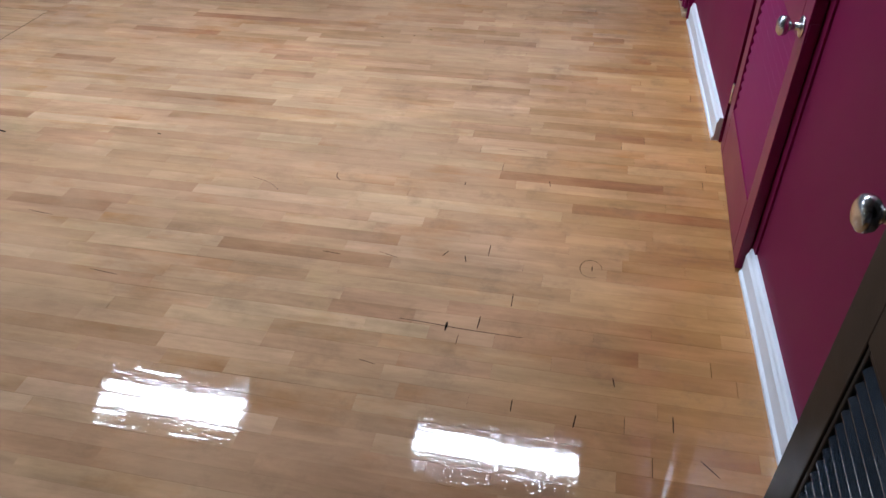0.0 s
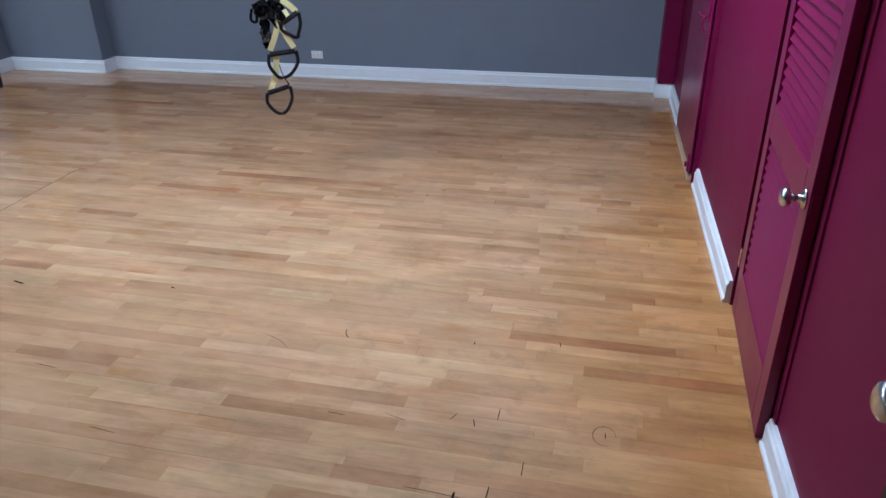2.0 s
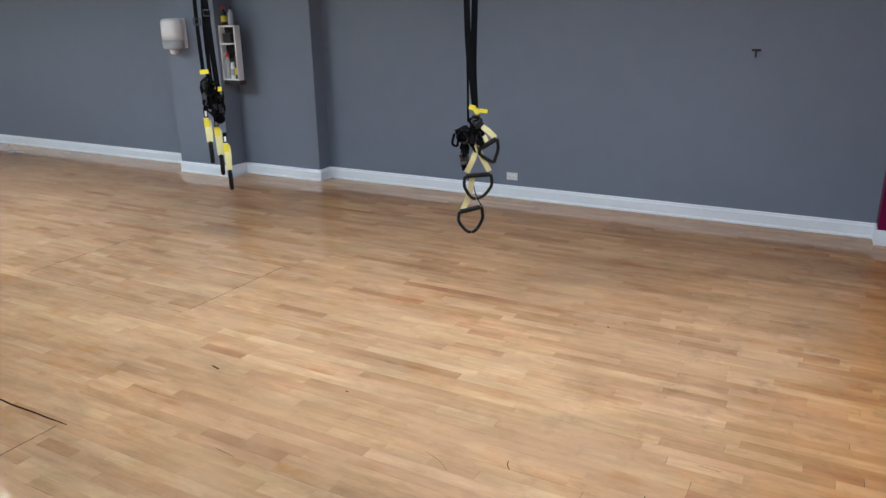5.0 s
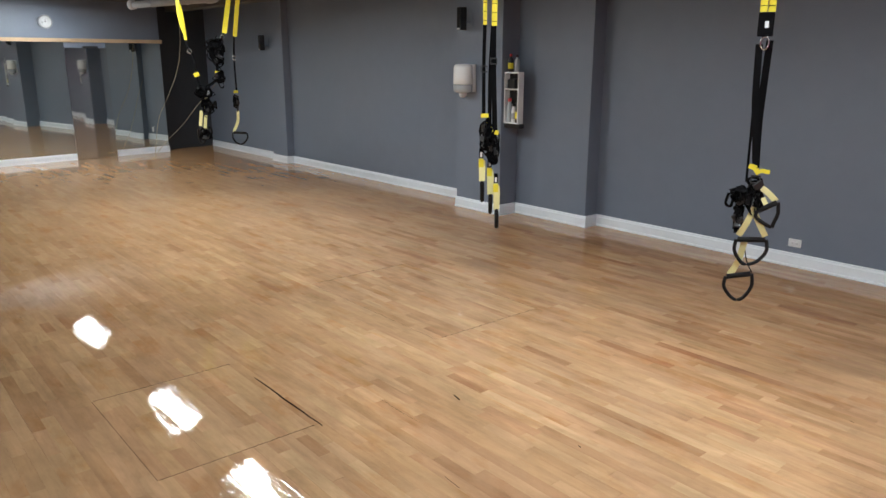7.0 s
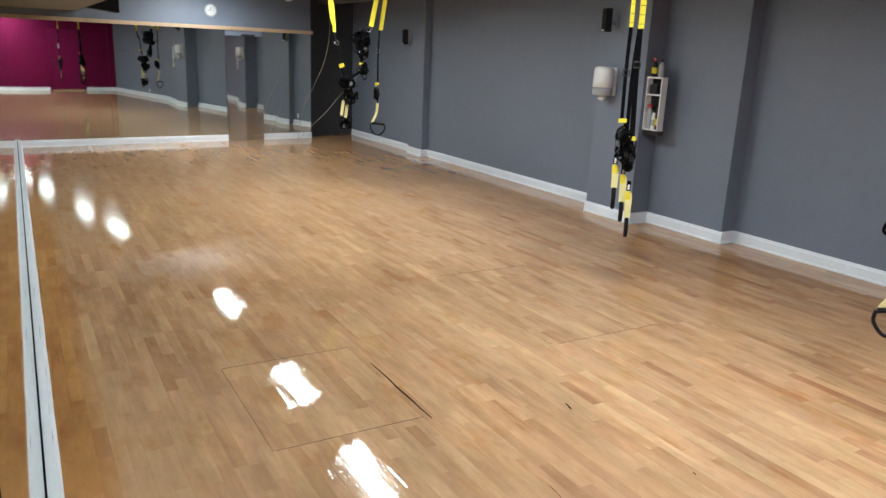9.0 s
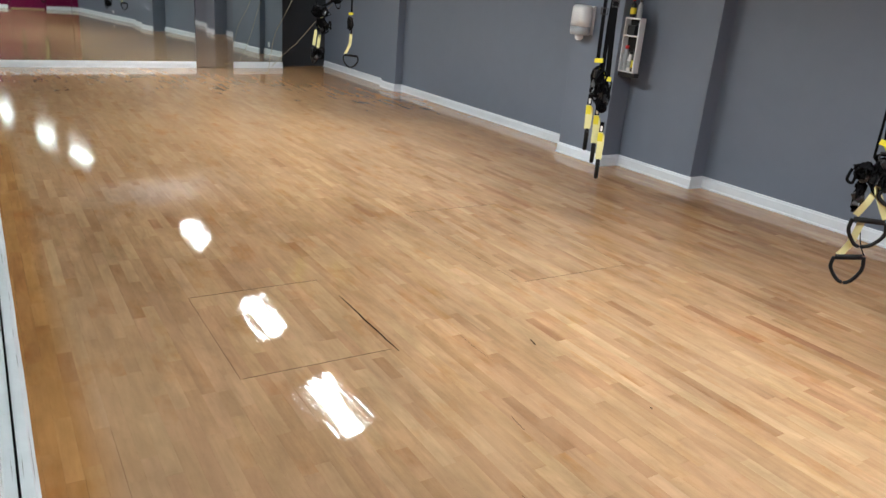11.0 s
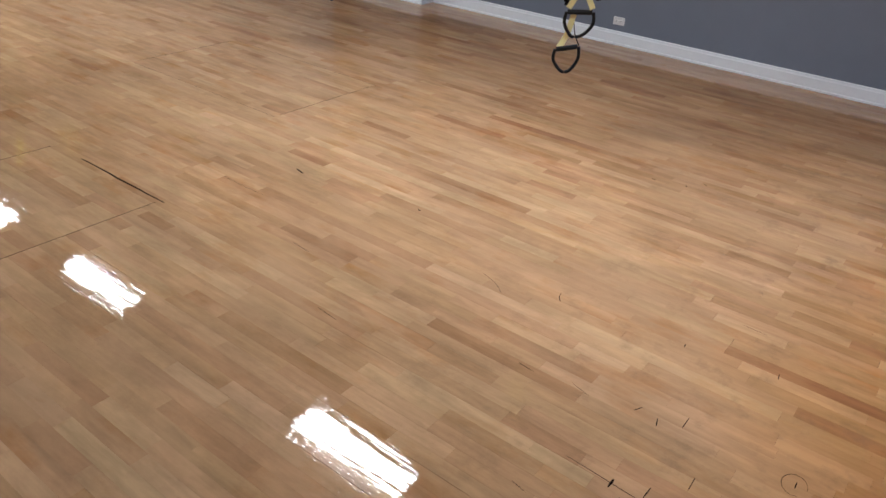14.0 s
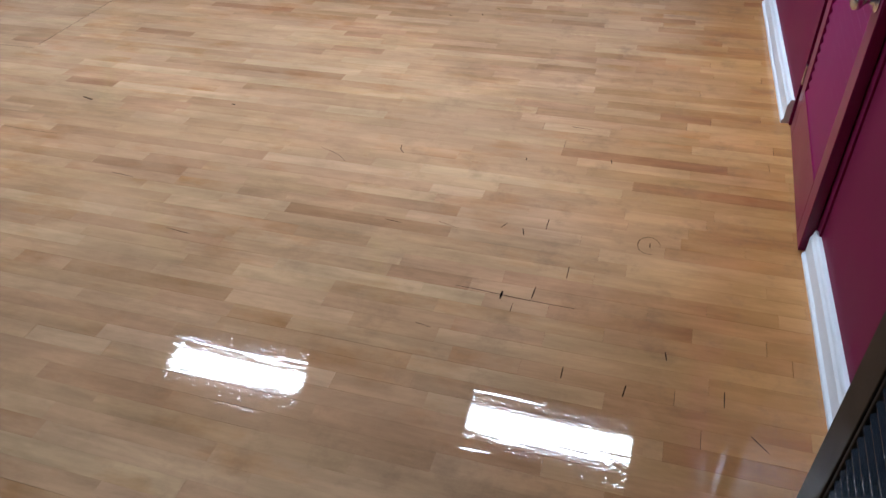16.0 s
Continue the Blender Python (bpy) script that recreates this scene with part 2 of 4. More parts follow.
M_DOORDK = mat("charcoal_door_paint", (0.011, 0.010, 0.009), 0.5, spec=0.25, vary=0.15, bump=0.15)
M_NAVY = mat("dark_navy_gloss_paint", (0.006, 0.012, 0.022), 0.22, vary=0.2, bump=0.1)
M_PIPE = mat("grey_painted_pipe", (0.34, 0.35, 0.37), 0.5, vary=0.1)
M_CABLE = mat("beige_cable", (0.32, 0.28, 0.19), 0.6)
M_PAPER = mat("paper_label", (0.7, 0.7, 0.68), 0.8)
M_SCUFF = mat("dark_scuff", (0.010, 0.006, 0.004), 1.0, spec=0.0, vary=0.4, noise_scale=60)
M_LAMP = glow_mat("lamp_diffuser", (0.955, 1.0, 1.025), LAMP_STRENGTH)
M_BEIGE = mat("beige_metal_paint", (0.50, 0.50, 0.38), 0.45, vary=0.06, bump=0.1)
M_FACE = mat("clock_face", (0.75, 0.78, 0.8), 0.3)


# ---- mesh tools ----
def add_box(bm, x0, x1, y0, y1, z0, z1, m=None):
    vs = [bm.verts.new((x, y, z)) for x in (x0, x1) for y in (y0, y1) for z in (z0, z1)]
    if m is not None:
        for v in vs:
            v.co = m @ v.co
    for a, b2, c, d in ((0, 1, 3, 2), (4, 6, 7, 5), (0, 4, 5, 1), (2, 3, 7, 6), (0, 2, 6, 4), (1, 5, 7, 3)):
        bm.faces.new((vs[a], vs[b2], vs[c], vs[d]))
    return vs


def box(x0, x1, y0, y1, z0, z1, bevel=0.0, seg=2):
    bm = bmesh.new()
    add_box(bm, min(x0, x1), max(x0, x1), min(y0, y1), max(y0, y1), min(z0, z1), max(z0, z1))
    bmesh.ops.recalc_face_normals(bm, faces=bm.faces)
    if bevel:
        bmesh.ops.bevel(bm, geom=list(bm.edges), offset=bevel, segments=seg, affect="EDGES", profile=0.5)
    return bm


def boxes(*dims, bevel=0.0):
    bm = bmesh.new()
    for d in dims:
        add_box(bm, *d)
    bmesh.ops.recalc_face_normals(bm, faces=bm.faces)
    if bevel:
        bmesh.ops.bevel(bm, geom=list(bm.edges), offset=bevel, segments=2, affect="EDGES", profile=0.5)
    return bm


def lathe(profile, n=24, m=None):
    """A solid turned round z from (radius, height) pairs."""
    bm = bmesh.new()
    rings = []
    for r, z in profile:
        rings.append([bm.verts.new((r * math.cos(2 * math.pi * k / n), r * math.sin(2 * math.pi * k / n), z)) for k in range(n)] if r > 1e-6 else [bm.verts.new((0, 0, z))])
    for a, b2 in zip(rings, rings[1:]):
        for k in range(n):
            q = [a[k % len(a)], a[(k + 1) % len(a)], b2[(k + 1) % len(b2)], b2[k % len(b2)]]
            q = list(dict.fromkeys(q))
            if len(q) > 2:
                bm.faces.new(q)
    bmesh.ops.recalc_face_normals(bm, faces=bm.faces)
    if m is not None:
        bm.transform(m)
    for f in bm.faces:
        f.smooth = True
    return bm


def sweep(points, w, t, n=0, closed=False, side=None):
    """A strap (n = 0: flat section w by t) or a tube (n sides, radius w) along points."""
    bm = bmesh.new()
    pts = [Vector(p) for p in points]
    rings = []
    count = len(pts)
    for k, p in enumerate(pts):
        a = pts[(k - 1) % count] if closed or k else p
        b2 = pts[(k + 1) % count] if closed or k < count - 1 else p
        tan = (b2 - a).normalized()
        s = Vector(side) if side else Vector((1, 0, 0))
        s = s - tan * s.dot(tan)
        s = s.normalized() if s.length > 1e-4 else tan.orthogonal().normalized()
        u = tan.cross(s)
        if n:
            sec = [(w * math.cos(2 * math.pi * j / n), w * math.sin(2 * math.pi * j / n)) for j in range(n)]
        else:
            sec = [(-w / 2, -t / 2), (w / 2, -t / 2), (w / 2, t / 2), (-w / 2, t / 2)]
        rings.append([bm.verts.new(p + s * i + u * j) for i, j in sec])
    for k in range(count if closed else count - 1):
        a, b2 = rings[k], rings[(k + 1) % count]
        for j in range(len(a)):
            f = bm.faces.new((a[j], a[(j + 1) % len(a)], b2[(j + 1) % len(a)], b2[j]))
            f.smooth = bool(n)
    if not closed:
        bm.faces.new(rings[0])
        bm.faces.new(list(reversed(rings[-1])))
    bmesh.ops.recalc_face_normals(bm, faces=bm.faces)
    return bm


def curve_pts(ctrl, per=6):
    """A smooth way through the control points."""
    c = [Vector(p) for p in ctrl]
    c = [c[0]] + c + [c[-1]]
    out = []
    for k in range(1, len(c) - 2):
        for j in range(per):
            t = j / per
            a, b2, d, e = c[k - 1], c[k], c[k + 1], c[k + 2]
            out.append(0.5 * (2 * b2 + (d - a) * t + (2 * a - 5 * b2 + 4 * d - e) * t * t + (3 * b2 - a - 3 * d + e) * t ** 3))
    return out + [c[-2]]


def mesh_of(name, bm, material):
    me = bpy.data.meshes.new(name)
    bm.to_mesh(me)
    bm.free()
    me.materials.append(material)
    return me


def part(name, bm, material, parent, label=""):
    ob = new(name, mesh_of(name, bm, material))
    ob.parent = parent
    return tagged(ob, label) if label else ob


def thing(name, label, category, at=None, group="", kind=""):
    ob = new(name)
    ob.empty_display_size = 0.1
    if at is not None:
        ob.matrix_basis = at
    return tagged(ob, label, category, group, kind)


def solid(name, bm, material, label, category, at=None, group="", kind=""):
    ob = new(name, mesh_of(name, bm, material))
    if at is not None:
        ob.matrix_basis = at
    return tagged(ob, label, category, group, kind)


# ---- plan ----
# x runs along the strips of the floor, y from the mirror wall by the entrance to the grey wall.
YS, YN = -2.05, 4.53                   # near mirror wall, grey wall
YNW = 4.42                             # the grey wall past the wide pilaster
PINK = pose(0.0, 0, 0, 0, 0, 1.75)     # the magenta wall stands slightly out of square
PW = 0.025                             # its surface, behind the front of the skirting
FARW = pose(-15.25, 2.2, 0, 0, 0, 6.2)     # the far mirror wall


# ---- setting ----
solid("floor", box(-16.2, 0.6, -4.2, 4.9, -0.12, -0.012), M_SUB, "varnished maple strip floor laid over dark boards", "floor", kind="structure")
ceil = solid("ceiling", boxes((-16.2, 0.6, -4.2, 4.9, CEIL, CEIL + 0.1), (-15.9, 0.3, 3.6, 3.85, CEIL - 0.12, CEIL), (-15.9, 0.3, -0.15, 0.0, CEIL - 0.10, CEIL)), M_CEIL, "dark grey painted ceiling with shallow beams", "ceiling", kind="structure")
solid("soffit", box(-15.0, -2.6, YS - 0.02, -0.98, 2.26, CEIL - 0.004, 0.006), M_SOFF, "tan painted soffit boxed along the mirror wall", "soffit", kind="structure")

wall_n = thing("wall_north", "slate grey painted plaster wall with shallow pilasters", "wall", kind="structure")
part("wall_surface", box(-7.0, 0.6, YN, YN + 0.15, 0, CEIL), M_GREY, wall_n)
part("wall_surface", box(-16.2, -7.1, YNW, YN + 0.15, 0, CEIL), M_GREY, wall_n)
PIL = [(-7.49, -6.72, 4.06), (-6.72, -5.64, 4.33), (-12.84, -12.31, 4.29)]
for a, b, y in PIL:
    part("pilaster", box(a, b, y, YN, 0, CEIL, 0.004), M_GREY, wall_n)


def skirting(length, h=0.125, th=0.022):
    """Skirting along +x with its back at y = 0 and its front at y = -th: board with eased cap and a shoe moulding."""
    prof = [(0, 0), (-th - 0.008, 0), (-th - 0.008, 0.014), (-th - 0.002, 0.02), (-th, 0.022), (-th, h - 0.028), (-th + 0.006, h - 0.018), (-th + 0.008, h - 0.006), (-th + 0.012, h), (0, h)]
    bm = bmesh.new()
    n = max(2, int(length / 0.35))
    rings = []
    for k in range(n + 1):
        x = length * k / n
        wob = 0.0012 * math.sin(k * 2.3)
        rings.append([bm.verts.new((x, y + (wob if y < 0 else 0), z)) for y, z in prof])
    for r, s in zip(rings, rings[1:]):
        for j in range(len(prof)):
            bm.faces.new((r[j], r[(j + 1) % len(prof)], s[(j + 1) % len(prof)], s[j]))
    bm.faces.new(rings[0])
    bm.faces.new(rings[-1])
    bmesh.ops.recalc_face_normals(bm, faces=bm.faces)
    return bm


def skirt(length, m, parent, h=0.125, th=0.022):
    ob = part("skirting", skirting(length, h, th), M_WHITE, parent)
    ob.matrix_basis = m
    return ob


base_n = thing("baseboard", "white painted wooden skirting along the grey wall", "baseboard", kind="structure")
runs = [(-15.8, -12.84, YNW), (-12.84, -12.31, 4.29), (-12.31, -7.49, YNW), (-7.49, -6.72, 4.06), (-6.72, -5.64, 4.33), (-5.64, -0.2, YN)]
for a, b, y in runs:
    ext = 0.028 if y < YNW else 0.0
    skirt(b - a + ext, pose(a, y, 0), base_n)
for x, y0, y1 in ((-12.31, 4.29, YNW), (-6.72, 4.06, 4.33), (-5.64, 4.33, YN)):
    skirt(y1 - y0 + 0.0, pose(x, y0, 0, 0, 0, 90), base_n)

# magenta wall with the louvred closet door and the steel panel door
wall_e = thing("wall_east", "glossy magenta painted wall", "wall", PINK, kind="structure")
V0, V1 = -0.035, 0.925
part("wall_surface", box(PW, PW + 0.15, -2.9, V0, 0, CEIL), M_PINK, wall_e)
part("wall_surface", box(PW, PW + 0.15, V1, 2.42, 0, CEIL), M_PINK, wall_e)
part("wall_surface", box(PW, PW + 0.15, 2.42, 3.50, 2.12, CEIL), M_PINK, wall_e)
part("wall_surface", box(PW, PW + 0.15, 3.50, 4.9, 0, CEIL), M_PINK, wall_e)
part("wall_surface", box(PW, PW + 0.15, V0, V1, 2.07, CEIL), M_PINK, wall_e)
part("closet_back", box(PW + 0.35, PW + 0.4, -0.2, 4.1, 0, CEIL), M_PINK, wall_e)
part("corner_post", box(-0.115, PW - 0.003, 4.34, 4.62, 0.122, CEIL, 0.004), M_PINK, wall_e)
base_e = thing("baseboard", "thick white painted skirting with chipped cap on the magenta wall", "baseboard", PINK, kind="structure")
for a, b in ((-1.95, -0.002), (0.942, 2.35), (3.54, 4.34)):
    skirt(b - a, pose(PW, b, 0, 0, 0, -90), base_e, 0.115, 0.025)


part("post_foot", box(-0.128, PW - 0.003, 4.325, 4.62, 0.0, 0.1215, 0.004), M_WHITE, base_e)

# walls by the entrance
wall_s = thing("wall_south", "wall with the entrance opening and full mirrors", "wall", kind="structure")
part("wall_surface", box(-15.9, -1.12, YS - 0.16, YS - 0.004, 0, CEIL), M_DGREY, wall_s)
part("wall_surface", box(-0.06, 0.3, YS - 0.16, YS - 0.004, 0, CEIL), M_PINK, wall_s)
part("wall_surface", box(-1.12, -0.06, YS - 0.16, YS - 0.004, 2.1, CEIL), M_DGREY, wall_s)
part("wall_surface", box(-1.9, 0.5, -4.1, -4.0, 0, CEIL), M_GREY, wall_s)
part("wall_surface", box(-1.9, -1.8, -4.0, YS - 0.16, 0, CEIL), M_GREY, wall_s)
part("wall_surface", box(0.32, 0.42, -4.0, YS - 0.16, 0, CEIL), M_GREY, wall_s)
for k in range(6):
    x1 = -1.2 - k * 2.3
    p = part("mirror_panel", box(x1 - 2.295, x1, YS - 0.004, YS + 0.004, 0.131, 2.2), M_MIRROR, wall_s, "large frameless wall mirror")
base_s = thing("baseboard", "thick white painted skirting with cracked paint below the mirrors", "baseboard", kind="structure")
skirt(13.9, pose(-1.2, YS - 0.002, 0, 0, 0, 180), base_s, 0.125, 0.06).data.materials[0] = M_CRACKED

# raised black strip added to draw the dark gap under the mirrors
part("gap_strip", box(-15.1, -1.2, YS + 0.004, YS + 0.0085, 0.1252, 0.131), M_BLACK, base_s, "black strip standing in for the gap below the mirrors")
# far mirror wall, with a mirrored door
wall_w = thing("wall_west", "dark grey wall covered in large mirrors", "wall", FARW, kind="structure")
part("wall_surface", box(-0.2, -0.012, -4.6, -0.66, 0, CEIL), M_GREY, wall_w)
part("wall_surface", box(-0.2, -0.012, -0.66, 0.06, 1.99, CEIL), M_GREY, wall_w)
part("wall_surface", box(-0.34, -0.012, 0.06, 1.115, 0, CEIL), M_GREY, wall_w)
part("wall_surface", box(-0.5, -0.34, 0.62, 2.9, 0, CEIL), M_DGREY, wall_w)
for a, b in ((-4.6, -2.65), (-2.648, -0.665), (0.065, 1.11)):
    part("mirror_panel", box(-0.012, -0.004, a, b, 0.12, 2.085), M_MIRROR, wall_w, "large frameless wall mirror")
part("trim", box(-0.012, 0.022, -4.6, 1.15, 2.085, 2.15, 0.004), M_TAN, wall_w, "tan wooden strip above the mirrors")
base_w = thing("baseboard", "white painted skirting below the far mirrors", "baseboard", FARW, kind="structure")
skirt(4.6 - 0.665, pose(0.0, -4.6, 0, 0, 0, 90), base_w, 0.118, 0.022)
skirt(1.05, pose(0.0, 0.065, 0, 0, 0, 90), base_w, 0.118, 0.022)
part("closet_back", box(-0.5, -0.45, -1.2, 0.6, 0, CEIL), M_DGREY, wall_w)
dm = thing("door_1", "flush door covered by a mirror, standing slightly ajar", "door", FARW @ pose(-0.01, -0.66, 0, 0, 0, -5.9), kind="structure")
part("leaf", box(-0.04, 0.0, 0.006, 0.712, 0.008, 1.98), M_MIRDOOR, dm)
part("closer", box(0.0, 0.05, 0.3, 0.56, 1.985, 2.02, 0.006), M_BLKPL, dm, "dark door closer")

# ---- ceiling lamps ----
def ceiling_light(at, group=""):
    ob = thing("ceiling_light", "recessed fluorescent ceiling panel, lit, white frame", "ceiling light", at, "ceiling lights")
    D = -0.024
    part("frame", boxes((-0.63, 0.63, -0.135, -0.105, D, 0.0), (-0.63, 0.63, 0.105, 0.135, D, 0.0), (-0.63, -0.60, -0.105, 0.105, D, 0.0), (0.60, 0.63, -0.105, 0.105, D, 0.0)), M_WHITE, ob)
    part("diffuser", box(-0.60, 0.60, -0.10, 0.10, -0.014, -0.004), M_LAMP, ob, "glowing white diffuser")
    return ob


lamp = ceiling_light(pose(-0.98, 1.06, CEIL))
for x in (-3.56, -7.3, -9.88, -13.7):
    copy_thing(lamp, pose(x, 1.06, CEIL))




# ---- doors ----
def knob(parent, m, metal, name="knob"):
    """A round door knob on its rose, turned about local z, which points away from the door."""
    k = part(name, lathe([(0, 0), (0.032, 0), (0.033, 0.004), (0.026, 0.008), (0.012, 0.011), (0.011, 0.030), (0.016, 0.036), (0.026, 0.043), (0.030, 0.053), (0.028, 0.063), (0.018, 0.070), (0, 0.072)]), metal, parent, "round metal knob")
    k.matrix_basis = m
    return k


# louvred closet door, hinged on its far side; leaf's face level with the skirting
door = thing("door_2", "magenta louvred wooden closet door, standing slightly ajar", "door", PINK @ pose(0.026, V1 - 0.045, 0, 0, 0, -3.1) @ pose(0, 0.045 - V1, 0), kind="structure")
D0, D1, DT = V0 + 0.045, V1 - 0.045, 0.036
for name, d in (("stile", (0.0, DT, D0, D0 + 0.10, 0.012, 2.04)), ("stile", (0.0, DT, D1 - 0.088, D1, 0.012, 2.04)), ("rail", (0.0, DT, D0 + 0.10, D1 - 0.088, 0.012, 0.235)), ("rail", (0.0, DT, D0 + 0.10, D1 - 0.088, 0.835, 0.965)), ("rail", (0.0, DT, D0 + 0.10, D1 - 0.088, 1.90, 2.04))):
    part(name, box(*d, 0.003), M_PINKD, door)
slat_mesh = None
for z0, z1 in ((0.235, 0.835), (0.965, 1.90)):
    n = int((z1 - z0) / 0.039)
    for k in range(n):
        zc = z0 + (k + 0.5) * (z1 - z0) / n
        if slat_mesh is None:
            slat_mesh = mesh_of("slat", box(-0.0035, 0.0035, D0 + 0.092, D1 - 0.080, -0.028, 0.028, 0.002, 1), M_PINKD)
        sl = new("slat", slat_mesh)
        sl.parent = door
        sl.matrix_basis = pose(DT / 2, 0, zc, 0, 24, 0)
knob(door, pose(0, D0 + 0.055, 0.885, 0, -90, 0), M_STEEL)
part("strike", box(0.006, 0.028, D0 - 0.003, D0 + 0.001, 0.86, 0.915, 0.001), M_PINKD, door, "painted over latch plate")
for z in (0.26, 1.78):
    part("hinge", box(-0.007, 0.006, D1 + 0.002, D1 + 0.022, z - 0.045, z + 0.045, 0.003), M_STEEL, door, "worn steel butt hinge")
jamb = thing("trim", "magenta painted door lining", "trim", PINK, kind="structure")
part("lining", box(PW + 0.035, PW + 0.14, V1 - 0.022, V1 + 0.001, 0, 2.07, 0.002), M_PINK, jamb)
part("lining", box(0.018, PW + 0.14, V0 + 0.0005, V0 + 0.075, 0, 2.046, 0.002), M_PINK, jamb)
part("lining", box(PW - 0.006, PW + 0.14, V0 + 0.04, V1 - 0.022, 2.048, 2.07, 0.002), M_PINK, jamb)

# steel service door with a hasp, proud of the wall
sd = thing("door_3", "magenta painted steel service door with hasp, closed", "door", PINK, kind="structure")
part("leaf", box(-0.014, PW + 0.03, 2.45, 3.47, 0.045, 2.08, 0.004), M_PINKD, sd)
part("flange", box(-0.026, -0.0145, 2.425, 2.475, 0.05, 2.09, 0.004), M_PINKD, sd)
part("frame", boxes((-0.006, PW + 0.1, 2.405, 2.424, 0, 2.12), (-0.006, PW + 0.1, 3.476, 3.50, 0, 2.12), (-0.006, PW + 0.1, 2.424, 3.476, 2.094, 2.12)), M_PINK, sd)
part("threshold", box(-0.03, PW + 0.1, 2.424, 3.476, 0.0, 0.03, 0.006), M_TAN, sd, "worn bare wooden threshold")
hasp = part("hasp", box(-0.04, -0.0265, 2.43, 2.47, 0.97, 1.21, 0.004), M_PINKD, sd, "painted over steel hasp")
part("staple", sweep([(-0.036 - 0.03 * math.sin(math.pi * k / 8), 2.45, 0.96 + 0.05 * math.cos(math.pi * k / 8)) for k in range(9)], 0.006, 0, 8, side=(0, 1, 0)), M_PINKD, hasp)
part("lever", sweep(curve_pts([(-0.045, 2.45, 1.0), (-0.07, 2.47, 1.0), (-0.075, 2.55, 1.005)]), 0.008, 0, 8), M_PINKD, hasp)
part("bolt_knob", lathe([(0, 0), (0.012, 0), (0.014, 0.012), (0.008, 0.02), (0, 0.022)], 12, pose(-0.04, 2.45, 1.2, 0, -90, 0)), M_PINKD, hasp)
part("foot_bolt", boxes((-0.04, -0.0265, 2.43, 2.47, 0.06, 0.17), (-0.055, -0.0405, 2.44, 2.46, 0.09, 0.12), bevel=0.002), M_PINKD, sd)
lab = thing("notice", "small white printed paper label stuck on steel door", "label", PINK)
part("paper", box(-0.0155, -0.0146, 2.70, 2.755, 1.46, 1.60), M_PAPER, lab)
for k in range(4):
    part("print_bar", box(-0.0161, -0.0156, 2.707, 2.748 - 0.008 * (k % 2), 1.475 + k * 0.028, 1.488 + k * 0.028), M_GRYPL, lab)
sbox = thing("thermostat", "beige metal thermostat box screwed to magenta wall", "thermostat")
part("cover", box(-0.095, 0.012, -0.20, -0.07, 1.585, 1.76, 0.006), M_BEIGE, sbox)
part("back_plate", box(0.012, 0.0285, -0.21, -0.06, 1.575, 1.77, 0.002), M_BEIGE, sbox)
for z in (1.62, 1.645, 1.67):
    part("vent", box(-0.0965, -0.0955, -0.18, -0.09, z, z + 0.006), M_BLKPL, sbox)

# the open entrance door, swung back beside the magenta wall
ed = thing("door_4", "charcoal entrance door with louvred navy panel, wide open", "door", pose(-0.14, -1.155, 0, 0, 0, -1.0), kind="structure")
W, T = 0.875, 0.042
for name, d in (("stile", (0, T, -0.105, 0, 0.01, 2.05)), ("stile", (0, T, -W, -W + 0.105, 0.01, 2.05)), ("rail", (0, T, -W + 0.105, -0.105, 0.01, 0.22)), ("rail", (0, T, -W + 0.105, -0.105, 0.905, 1.12)), ("rail", (0, T, -W + 0.105, -0.105, 1.93, 2.05))):
    part(name, box(*d, 0.003), M_DOORDK, ed)
for z0, z1 in ((0.22, 0.905), (1.12, 1.93)):
    part("panel", box(0.026, 0.032, -W + 0.105, -0.105, z0, z1), M_NAVY, ed, "dark navy backing panel")
    part("moulding", boxes((0.004, 0.026, -0.118, -0.105, z0, z1), (0.004, 0.026, -W + 0.105, -W + 0.118, z0, z1), (0.004, 0.026, -W + 0.118, -0.118, z1 - 0.014, z1), (0.004, 0.026, -W + 0.118, -0.118, z0, z0 + 0.014), bevel=0.003), M_DOORDK, ed)
    n = int((z1 - z0 - 0.03) / 0.034)
    bms = mesh_of("slat", box(-0.003, 0.003, -W + 0.12, -0.12, -0.016, 0.016, 0.0015, 1), M_NAVY)
    for k in range(n):
        sl = new("slat", bms)
        sl.parent = ed
        sl.matrix_basis = pose(0.015, 0, z1 - 0.035 - k * 0.034, 0, 38, 0)
knob(ed, pose(0, -0.052, 1.105, 0, -90, 0), M_STEEL)
part("shank", lathe([(0, 0), (0.013, 0), (0.013, 0.026), (0, 0.026)], 16, pose(-0.001, -0.052, 1.105, 0, -90, 0)), M_BRASS, ed, "brass knob shank")
for z in (0.25, 1.05, 1.85):
    part("hinge", box(-0.008, 0.004, -W - 0.018, -W - 0.001, z - 0.05, z + 0.05, 0.003), M_STEEL, ed)
frame_e = thing("trim", "dark painted frame of the entrance opening", "trim", kind="structure")
part("jamb", box(-0.11, -0.062, YS - 0.16, YS - 0.006, 0, 2.1, 0.003), M_DOORDK, frame_e)
part("jamb", box(-1.118, -1.07, YS - 0.16, YS - 0.006, 0, 2.1, 0.003), M_DOORDK, frame_e)
part("head", box(-1.07, -0.11, YS - 0.16, YS - 0.006, 2.06, 2.098, 0.003), M_DOORDK, frame_e)


# ---- suspension trainers ----
def strap(parent, pts, w=0.038, t=0.003, m=None, name="strap", side=(1, 0, 0), label=""):
    return part(name, sweep(curve_pts(pts, 5), w, t, side=side), m or M_BLACK, parent, label)


